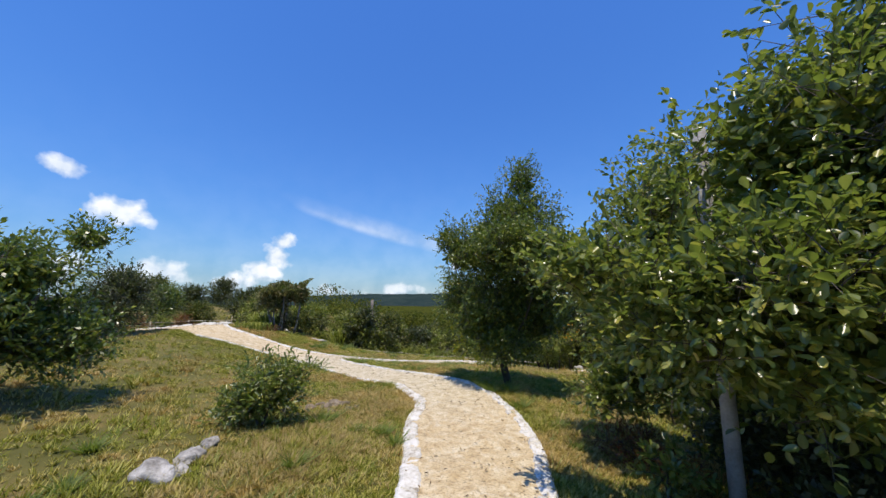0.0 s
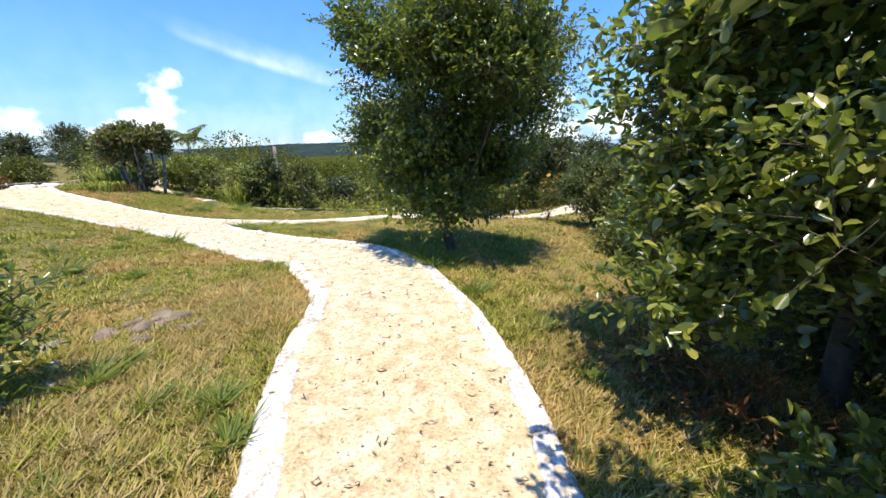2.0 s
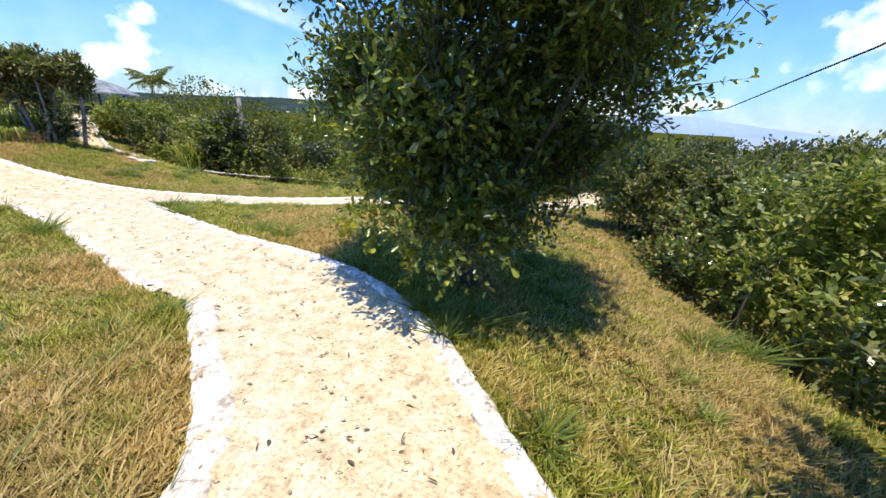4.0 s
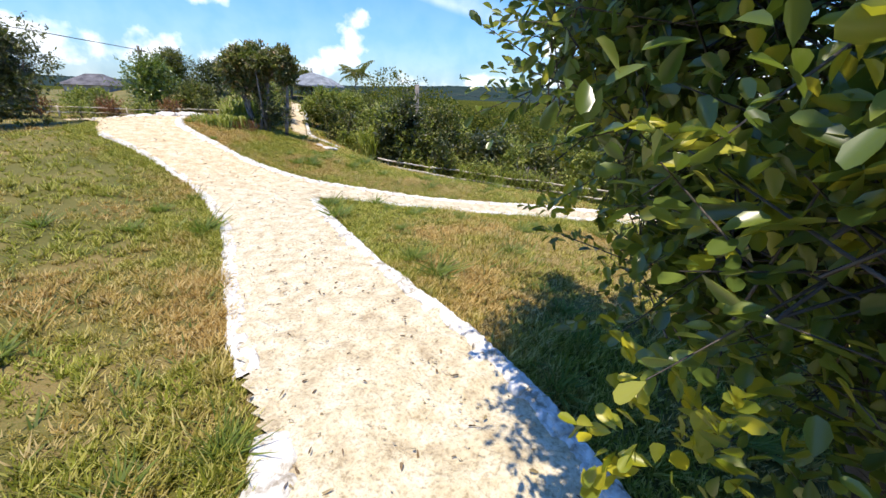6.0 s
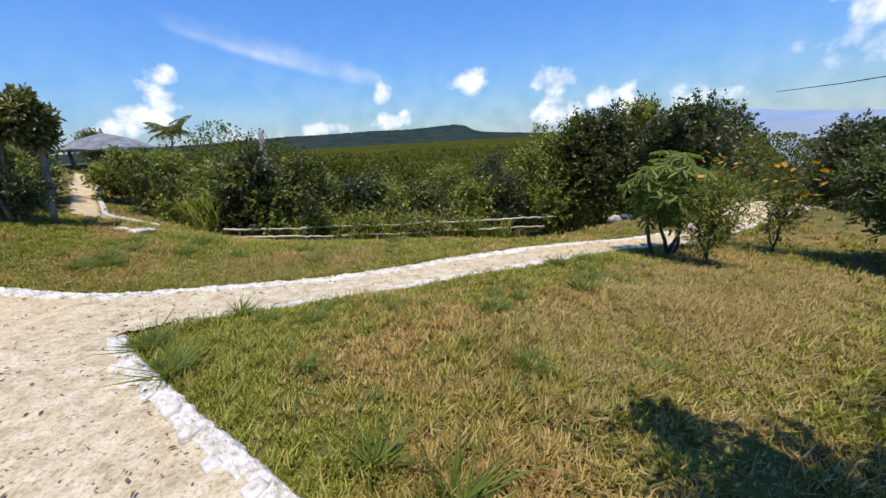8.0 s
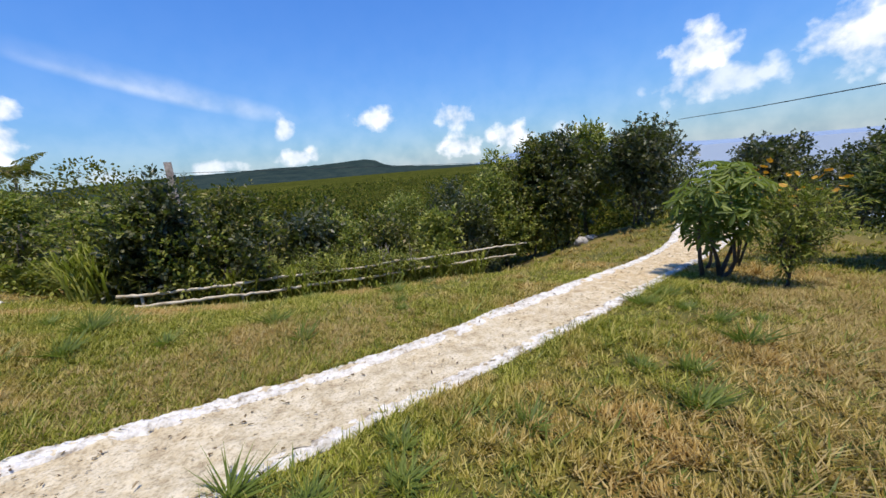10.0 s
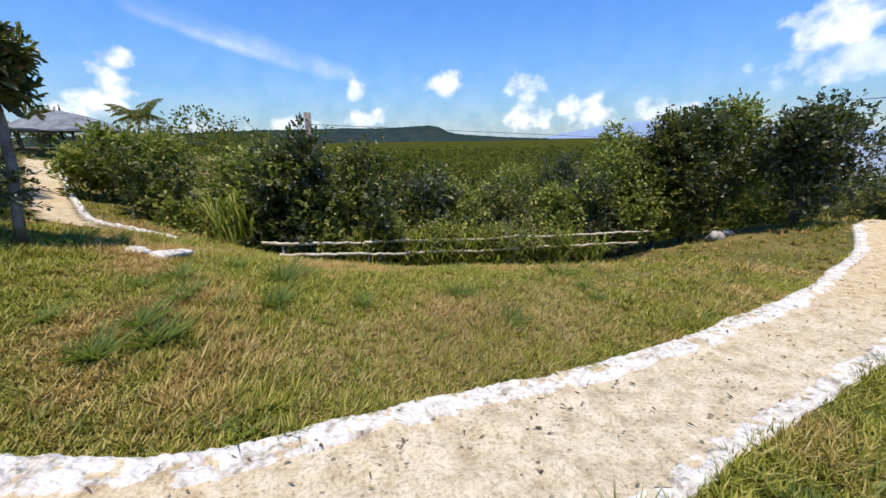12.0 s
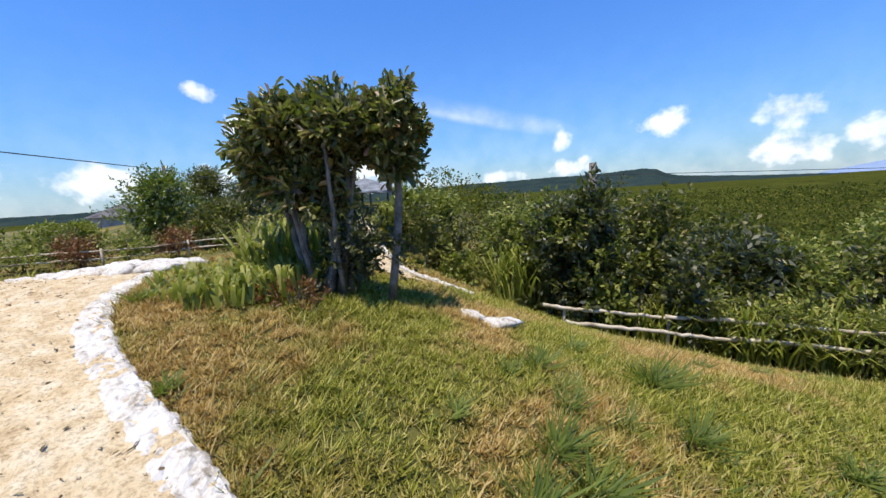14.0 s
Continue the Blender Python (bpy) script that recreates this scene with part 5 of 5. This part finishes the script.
def flower_bush(x, y, h, r, count, label, mat, seed, flowers):
    ob = plant("flower_bush", x, y, label, "bush",
               [(0, 0, h * 0.5, r * 0.8, r * 0.8, h * 0.42, count), (r * 0.2, 0.1, h * 0.8, r, r, h * 0.2, count // 2)], mat, seed,
               [((0, 0, -0.05), (0.02, 0, h * 0.75), 0.022, 0.008), ((0, 0, 0.1), (r * 0.5, 0.2, h * 0.75), 0.014, 0.005), ((0, 0, 0.1), (-r * 0.5, -0.1, h * 0.7), 0.014, 0.005)],
               DARKBARK, (0.075, 0.017), 14, 0.24, 0.3, "flowering bushes", core=0.15, tufts=8)
    rng = np.random.default_rng(seed + 9)
    for k in range(flowers):
        a, q = rng.uniform(0, 6.28), r * rng.uniform(0.3, 1.15)
        p = (math.cos(a) * q, math.sin(a) * q, h * rng.uniform(0.72, 1.12))
        part("flower", FLOWERS[k % 3], ob, at=Matrix.Translation(p) @ Euler((rng.normal() * 0.5, rng.normal() * 0.5, a)).to_matrix().to_4x4() @ Matrix.Scale(rng.uniform(0.8, 1.5), 4))
    return ob


flower_bush(1.13, 8.13, 1.25, 0.42, 120, "young feathery light-green bush in the dry grass", LEAF_LIGHT, 303, 3)
flower_bush(2.0, 9.45, 1.6, 0.4, 80, "feathery bush with yellow and orange daisy flowers", LEAF_LIGHT, 304, 26)
flower_bush(3.2, 9.4, 1.4, 0.5, 90, "feathery bush carrying many orange flowers", LEAF_HEDGE, 305, 24)
plant("slope_bush", 4.2, 8.2, "dense grey-green bush at the dry lawn's edge", "bush", [(0, 0, 0.95, 1.05, 1.0, 0.95, 420), (0.2, 0.1, 1.75, 0.75, 0.7, 0.4, 170), (-0.5, -0.1, 1.2, 0.6, 0.6, 0.6, 160)], LEAF_SHRUB, 307,
      [((0, 0, -0.1), (0.1, 0, 1.3), 0.03, 0.01), ((0, 0, 0), (-0.5, 0.1, 1.2), 0.02, 0.008)], DARKBARK, (0.12, 0.035), 9, 0.26, 0.5, "bushes on the bank", twig_every=3, core=0.3)


# ---- fence ----
def rail_fence(name, label, runs, posts, r=0.036, group=""):
    """Bamboo rails, each a slightly crooked jointed pole, on short posts."""
    rng = np.random.default_rng(len(runs) * 13 + len(posts))
    x, y, z = runs[0][0]
    ob = thing(name, x, y, gz(x, y), label, "fence", group)
    foot = Vector(ob.location)
    for a, b in runs:
        a, b = np.array(a), np.array(b)
        n = 26
        pts, rad = [], []
        for i in range(n + 1):
            s = i / n
            pts.append(tuple(a + (b - a) * s + np.array([0, 0, -0.03 * math.sin(math.pi * s)]) + np.array([0, 0, 0.02 * math.sin(7 * s + a[0])]) + rng.normal(size=3) * 0.008 - np.array(foot)))
            rad.append(r * (1.0 - 0.25 * s) * (1.12 if i % 3 == 0 else 0.96))
        part("rail", mesh_of("rail", *tube(pts, rad, 8), BAMBOO, True), ob)
    for (x, y, top) in posts:
        v, f = tube([(x - foot.x, y - foot.y, gz(x, y) - 0.1 - foot.z), (x - foot.x + 0.01, y - foot.y, top - foot.z)], [0.03, 0.026], 8)
        part("post", mesh_of("post", v, f, BAMBOO, True), ob)
    return ob


rail_fence("bamboo_fence", "low two-rail fence of sun-bleached bamboo poles",
           [((-8.95, 12.68, -0.70), (-6.9, 13.25, -0.93)), ((-7.0, 13.22, -0.90), (-3.2, 14.35, -1.17)), ((-3.4, 14.3, -1.15), (1.12, 15.72, -1.5)),
            ((-8.5, 12.34, -0.84), (-6.0, 13.3, -1.2)), ((-6.1, 13.33, -1.22), (-2.6, 14.5, -1.5)), ((-2.8, 14.45, -1.48), (0.68, 15.6, -1.8))],
           [(-8.6, 12.8, -0.8), (-6.95, 13.3, -1.0), (-3.3, 14.4, -1.25)])
rail_fence("bamboo_fence", "low fence of grey bamboo rails along the garden's edge",
           [((-19.5, 7.8, gz(-19.5, 7.8) + h), (-17.6, 11.2, gz(-17.6, 11.2) + h)) for h in (0.38, 0.2)] + [((-17.7, 11.1, gz(-17.7, 11.1) + h), (-15.2, 14.6, gz(-15.2, 14.6) + h)) for h in (0.38, 0.2)],
           [(x, y, gz(x, y) + 0.45) for x, y in ((-19.3, 8.1), (-18.4, 9.75), (-17.6, 11.2), (-16.4, 12.9), (-15.3, 14.4))], 0.02)


# ---- rocks ----
def rock(name, x, y, size, label, seed, mat=ROCK, sink=0.25, turn=0.0, group=""):
    bm = bmesh.new()
    bmesh.ops.create_icosphere(bm, subdivisions=3, radius=0.5)
    for v in bm.verts:
        k = Vector(v.co) * 2.4 + Vector((seed * 5.3, seed, -seed))
        v.co *= 1 + 0.5 * noise.noise(k) + 0.2 * noise.noise(k * 3)
        v.co = Vector((v.co.x * size[0], v.co.y * size[1], v.co.z * size[2]))
    me = bpy.data.meshes.new(name)
    bm.to_mesh(me), bm.free()
    me.materials.append(mat)
    me.polygons.foreach_set("use_smooth", [True] * len(me.polygons))
    ob = new(name, me)
    ob.matrix_basis = pose(x, y, gz(x, y) + size[2] * (0.5 - sink), 0, 0, turn)
    return tagged(ob, label, "rock", group)


rock("flat_rock", -8.85, 9.95, (0.5, 0.26, 0.14), "flat whitewashed rock lying in the grass", 1, LIME, 0.3, 15)
rock("flat_rock", -9.15, 9.9, (0.34, 0.22, 0.14), "small whitewashed rock beside the flat one", 2, LIME, 0.35, -20)
for k, (x, y, s) in enumerate([(-2.84, -2.62, 0.42), (-3.32, -0.12, 0.2), (-3.0, -0.45, 0.16), (-2.68, -0.72, 0.17), (-2.75, -2.45, 0.2), (-3.05, -0.8, 0.12)]):
    rock("lawn_rock", x, y, (s, s * 0.6, s * 0.45), "weathered grey-white limestone outcrop in the lawn", 10 + k, ROCK, 0.35, 40 * k, "rocks in the lawn")
rock("lawn_rock", -2.92, -2.22, (0.4, 0.2, 0.14), "long pale limestone slab breaking through the lawn", 30, ROCK, 0.3, 112, "rocks in the lawn")
rock("lawn_rock", -3.07, -1.83, (0.3, 0.15, 0.11), "narrow pale limestone slab breaking through the lawn", 31, ROCK, 0.3, 118, "rocks in the lawn")
for k in range(22):
    t = k / 21
    x, y = -17.0 + 4.2 * t + 0.3 * math.sin(k * 2.4), 8.45 + 0.35 * math.cos(k * 1.7) + 0.2 * t
    s = 0.35 + 0.3 * abs(math.sin(k * 3.1))
    rock("white_rock", x, y, (s, s * 0.7, s * 0.4), "whitewashed rubble heaped at the path's bend", 40 + k, LIME, 0.35, 33 * k, "rubble at the bend")


CLODS = np.random.default_rng(71)
for k in range(15):
    a, q, size = CLODS.uniform(0, 6.28), CLODS.random() ** 0.6, CLODS.uniform(0.1, 0.26)
    rock("earth_clod", -2.75 + 0.42 * q * math.cos(a), 0.25 + 0.3 * q * math.sin(a), (size, size * 0.75, size * 0.5), "clod of dry grey-brown earth dug up on the lawn", 80 + k, EARTH, 0.4, 40 * k, "heap of dry earth")
for k, (x, y, r) in enumerate([(1.45, -0.75, 0.3), (1.3, -0.35, 0.25), (1.75, -0.9, 0.3), (1.6, -0.3, 0.25)]):
    plant("red_weed", x, y, "dry reddish-brown weeds at the shaded lawn's edge", "weeds", [(0, 0, 0.12, r, r, 0.14, 60)], LEAF_RED, 75 + k,
          [((0, 0, -0.03), (0.05, 0, 0.15), 0.006, 0.003)], DARKBARK, (0.06, 0.016), 7, 0.14, group="dry weeds", core=0, tufts=0)


# rock forms added in place of an unidentified pale object under the trees
rock("pale_stand_in", 3.2, 15.75, (0.6, 0.4, 0.35), "pale weathered rock-shaped stand-in in the shade of the shore trees", 60, ROCK, 0.25, 25)
rock("pale_stand_in", 3.75, 16.0, (0.45, 0.35, 0.25), "small pale rock-shaped stand-in beside the larger one", 61, ROCK, 0.3, 70)


# ---- poles, cables, huts ----
def pole(name, x, y, top, r0, r1, label, mat, lean=(0, 0), arm=0.0):
    z = gz(x, y)
    ob = thing(name, x, y, z, label, "pole")
    h = top - z
    part("shaft", mesh_of("shaft", *tube([(0, 0, -0.2), (lean[0] * 0.5, lean[1] * 0.5, h * 0.5), (*lean, h)], [r0, (r0 + r1) / 2, r1], 10), mat, True), ob)
    if arm:
        part("crossarm", mesh_of("crossarm", *tube([(lean[0] - arm, lean[1], h - 0.25), (lean[0] + arm, lean[1] + 0.1, h - 0.25)], [0.035, 0.035], 6), mat, True), ob)
        for s in (-1, 1):
            part("insulator", mesh_of("insulator", *tube([(lean[0] + s * arm * 0.8, lean[1], h - 0.23), (lean[0] + s * arm * 0.8, lean[1], h - 0.1)], [0.03, 0.02], 8), CONCRETE, True), ob)
    return ob


pole("lamp_post", 2.0, -1.53, 3.4, 0.065, 0.06, "slim grey-white concrete post standing among the leaves", CONCRETE)
pole("fence_pole", -8.35, 14.42, 1.85, 0.085, 0.075, "weathered grey pole rising out of the hedge", BARK, (0.08, 0))
pole("utility_pole", -25.6, 14.6, 3.4, 0.09, 0.06, "dark utility pole with a crossarm and wires", DARKBARK, (0, 0), 0.35)


def cable(label, points, r):
    pts = smooth_line([p[:2] for p in points], 0.5)
    t = np.linspace(0, 1, len(pts))
    own = np.linspace(0, 1, len(points))
    zs = np.interp(t, own, [p[2] for p in points])
    line = [(p[0], p[1], z) for p, z in zip(pts, zs)]
    ob = new("power_cable", mesh_of("power_cable", *tube(line, [r] * len(line), 5), CABLE, True))
    return tagged(ob, label, "cable")


cable("thin black power cable running to the utility pole", [(-14.0, -4.0, 4.2), (-18.0, 2.6, 3.55), (-22.2, 9.4, 3.2), (-25.6, 14.6, 3.2)], 0.016)
cable("thin black power cable sagging away from the pole", [(-25.6, 14.6, 3.2), (-28.0, 20.0, 2.6), (-31.0, 27.0, 2.5)], 0.016)
cable("thin black power cable slung over the slope", [(2.0, -1.53, 3.3), (5.0, 5.0, 2.6), (8.2, 11.8, 2.2), (10.6, 17.0, 2.35), (13.0, 22.0, 2.6)], 0.014)
cable("thin grey wire stretched from the hedge pole", [(-8.35, 14.42, 1.6), (0.0, 19.0, 1.2), (12.0, 26.0, 0.9)], 0.006)


def gazebo(x, y, base, eave, apex, r):
    ob = thing("gazebo", x, y, base, "open round gazebo with a grey thatched roof on dark posts", "gazebo")
    rng = np.random.default_rng(5)
    n = 24
    rings = [(0.06, apex - base), (0.3, apex - base - 0.08), (r * 0.3, apex - base - 0.2), (r * 0.62, (apex + eave) / 2 - base + 0.02), (r * 0.85, eave - base + 0.16), (r, eave - base), (r * 1.0, eave - base - 0.1), (r * 0.9, eave - base - 0.02)]
    verts, faces = [], []
    for q, z in rings:
        for k in range(n):
            a = 2 * math.pi * k / n
            verts.append((math.cos(a) * q * (1 + rng.normal() * 0.012), math.sin(a) * q * (1 + rng.normal() * 0.012), z + rng.normal() * 0.02))
    for i in range(len(rings) - 1):
        for k in range(n):
            a, b = i * n + k, i * n + (k + 1) % n
            faces.append((a, a + n, b + n, b))
    faces.append(tuple(range(n)))
    part("roof", mesh_of("roof", verts, faces, THATCH), ob, "grey weathered thatch")
    part("finial", mesh_of("finial", *tube([(0, 0, apex - base - 0.05), (0, 0, apex - base + 0.3)], [0.05, 0.02], 8), DARKTHATCH, True), ob)
    for k in range(6):
        a = 2 * math.pi * (k + 0.3) / 6
        px, py = math.cos(a) * r * 0.82, math.sin(a) * r * 0.82
        part("post", mesh_of("post", *tube([(px, py, -0.3), (px, py, eave - base + 0.1)], [0.07, 0.06], 8), DARKBARK, True), ob)
    for k in range(6):
        if k == 4:
            continue
        a, b = 2 * math.pi * (k + 0.3) / 6, 2 * math.pi * (k + 1.3) / 6
        p, q = (math.cos(a) * r * 0.82, math.sin(a) * r * 0.82), (math.cos(b) * r * 0.82, math.sin(b) * r * 0.82)
        part("rail", mesh_of("rail", *tube([(*p, 0.75), (*q, 0.75)], [0.04, 0.04], 6), DARKBARK, True), ob)
        part("bench", mesh_of("bench", *tube([(p[0] * 0.9, p[1] * 0.9, 0.4), (q[0] * 0.9, q[1] * 0.9, 0.4)], [0.14, 0.14], 6), DARKBARK, True), ob)
    part("floor_slab", mesh_of("floor_slab", *tube([(0, 0, -0.3), (0, 0, 0.06)], [r * 0.95, r * 0.95], 24), CONCRETE), ob)
    return ob


gazebo(-23.9, 25.75, 0.25, 1.92, 2.85, 2.4)


def hut(x, y, base, w, d, eave, apex, turn):
    ob = thing("hut", x, y, base, "small hut with a dark thatched gable roof", "hut")
    ob.rotation_euler = (0, 0, turn)
    v = [(-w, -d, eave), (w, -d, eave), (w, d, eave), (-w, d, eave), (-w * 0.35, 0, apex), (w * 0.35, 0, apex)]
    f = [(0, 1, 5, 4), (1, 2, 5), (2, 3, 4, 5), (3, 0, 4), (3, 2, 1, 0)]
    part("roof", mesh_of("roof", v, f, DARKTHATCH), ob)
    a, b = w * 0.85, d * 0.85
    v = [(-a, -b, -0.3), (a, -b, -0.3), (a, b, -0.3), (-a, b, -0.3), (-a, -b, eave), (a, -b, eave), (a, b, eave), (-a, b, eave)]
    part("wall", mesh_of("wall", v, [(0, 1, 5, 4), (1, 2, 6, 5), (2, 3, 7, 6), (3, 0, 4, 7), (0, 3, 2, 1)], CONCRETE), ob)
    return ob


hut(-37.6, 17.6, gz(-37.6, 17.6), 1.7, 1.5, 1.3 - gz(-37.6, 17.6), 2.08 - gz(-37.6, 17.6), 0.6)


def palm(x, y, high, size, label, seed):
    rng = np.random.default_rng(seed)
    z = gz(x, y)
    ob = thing("coconut_palm", x, y, z, label, "palm", "palms by the gazebo")
    part("trunk", mesh_of("trunk", *limb((0, 0, -0.2), (0.3, 0.1, high), 0.14, 0.09, 0.05, 8, rng), BARK, True), ob)
    verts, faces, n = [], [], 0
    for k in range(17):
        a, lift = 2 * math.pi * k / 17 + rng.normal() * 0.1, rng.uniform(0.1, 1.9)
        d = np.array([math.cos(a), math.sin(a), 0])
        s = np.array([-d[1], d[0], 0])
        ts = np.linspace(0.05, 1, 26)
        mid = np.array([0.3, 0.1, high]) + d * (ts * size)[:, None] + np.array([0, 0, 1]) * (lift * ts * size * 0.8 - ts**2 * size * 0.75)[:, None]
        for side in (-1, 1):
            m = len(ts)
            way = s * side + d * 0.5 + np.array([0, 0, -0.45]) + rng.normal(size=(m, 3)) * 0.12
            v, f = leaf_array(mid, way, np.tile([0, 0, 1.0], (m, 1)), size * 0.36 * np.sin(np.clip(ts * 2.6 + 0.4, 0, 3.0)) + 0.05, np.full(m, 0.06))
            verts.append(v), faces.append(f + n)
            n += len(v)
    part("fronds", quick_mesh("fronds", np.concatenate(verts), 4, LEAF_HEDGE, np.concatenate(faces)), ob)
    return ob


palm(-34.5, 45.0, 3.9 - gz(-34.5, 45.0), 2.4, "young coconut palm beyond the gazebo", 401)

# ---- planting about the path's bend and the gazebo ----
for k, (x, y, h, r, mat, what) in enumerate([
        (-20.4, 11.9, 2.45, 1.25, LEAF_GARDEN, "rounded dark green tree behind the bamboo rail"), (-12.9, 11.0, 1.35, 0.9, LEAF_HEDGE, "leafy green bush behind the tufted tree"),
        (-13.9, 11.9, 1.5, 1.0, LEAF_LIGHT, "yellow-green bush behind the tufted tree"), (-14.8, 13.0, 1.9, 1.2, LEAF_HEDGE, "tall leafy bush by the climbing path"),
        (-12.0, 10.4, 0.9, 0.6, LEAF_LIGHT, "low light-green bush at the tufted tree's back"), (-17.0, 14.5, 2.0, 1.3, LEAF_DARK, "dark bush by the climbing path"),
        (-18.6, 12.6, 1.3, 1.0, LEAF_HEDGE, "olive bush along the rail"), (-21.5, 10.0, 0.8, 1.0, LEAF_LIGHT, "yellowing bush beyond the rail"),
        (-19.5, 6.5, 1.4, 1.1, LEAF_HEDGE, "olive bush beyond the crest"), (-22.5, 8.0, 0.9, 1.0, LEAF_HEDGE, "leafy bush beyond the crest"), (-14.2, 17.6, 1.8, 1.0, LEAF_HEDGE, "bush beside the climbing path"),
        (-13.0, 16.2, 1.9, 1.0, LEAF_LIGHT, "light bush beside the climbing path"), (-16.2, 20.8, 1.4, 1.1, LEAF_HEDGE, "bush near the gazebo"), (-17.6, 20.2, 1.2, 0.9, LEAF_LIGHT, "light bush near the gazebo"),
        (-20.0, 22.6, 0.8, 0.7, LEAF_HEDGE, "bush at the gazebo's foot"), (-18.5, 24.5, 1.9, 1.3, LEAF_HEDGE, "bush behind the climbing path"), (-26.5, 22.5, 2.6, 1.6, LEAF_DARK, "dark tree beside the gazebo"),
        (-25.0, 18.0, 1.9, 1.3, LEAF_DARK, "dark bush beyond the climbing path"), (-28.0, 17.5, 2.6, 1.6, LEAF_HEDGE, "bushy tree far behind the lawn"), (-29.0, 30.0, 3.5 - gz(-29.0, 30.0), 1.3, LEAF_HEDGE, "leafy tree behind the gazebo")]):
    plant("garden_bush" if h < 2.2 else "garden_tree", x, y, what, "bush" if h < 2.2 else "tree",
          [(0, 0, h * 0.42, r, r, h * 0.5, int(230 * r * r + 70)), (0.15, 0.1, h * 0.78, r * 0.6, r * 0.6, h * 0.2, int(120 * r))], mat, 430 + k,
          [((0, 0, -0.1), (0.05, 0, h * 0.7), 0.03, 0.012), ((0, 0, 0), (-0.3 * r, 0.1, h * 0.6), 0.02, 0.008)], DARKBARK, (0.12, 0.055), 9, 0.25, 0.5, "planting about the bend", twig_every=4, flat=True, core=0.3, tufts=0)
long_grass("reed_clump", -11.5, 9.6, 0.7, 0.75, 260, "tall grass growing round the tufted tree", 480)
long_grass("reed_clump", -11.2, 8.6, 0.8, 0.28, 420, "unmown grass at the tufted tree's foot", 481)

# dry shrubs along the rail at the crest
for k, (x, y, h, mat) in enumerate([(-19.3, 8.7, 0.75, LEAF_LIGHT), (-18.9, 9.5, 0.8, LEAF_RED), (-18.4, 10.3, 0.9, LEAF_LIGHT), (-17.9, 11.1, 0.8, LEAF_RED), (-17.3, 12.1, 0.9, LEAF_HEDGE), (-20.0, 9.6, 0.9, LEAF_HEDGE), (-19.6, 7.6, 0.7, LEAF_RED)]):
    plant("dry_bush", x, y, ("reddish" if mat is LEAF_RED else "yellowing") + " dry shrub by the grey bamboo rail", "bush", [(0, 0, h * 0.5, 0.55, 0.5, h * 0.5, 110)], mat, 500 + k,
          [((0, 0, -0.05), (0.05, 0, h * 0.7), 0.014, 0.006), ((0, 0, 0), (-0.2, 0.1, h * 0.7), 0.01, 0.004)], DARKBARK, (0.09, 0.035), 8, 0.2, 0.4, "dry shrubs at the crest", flat=True, core=0.2, tufts=0)
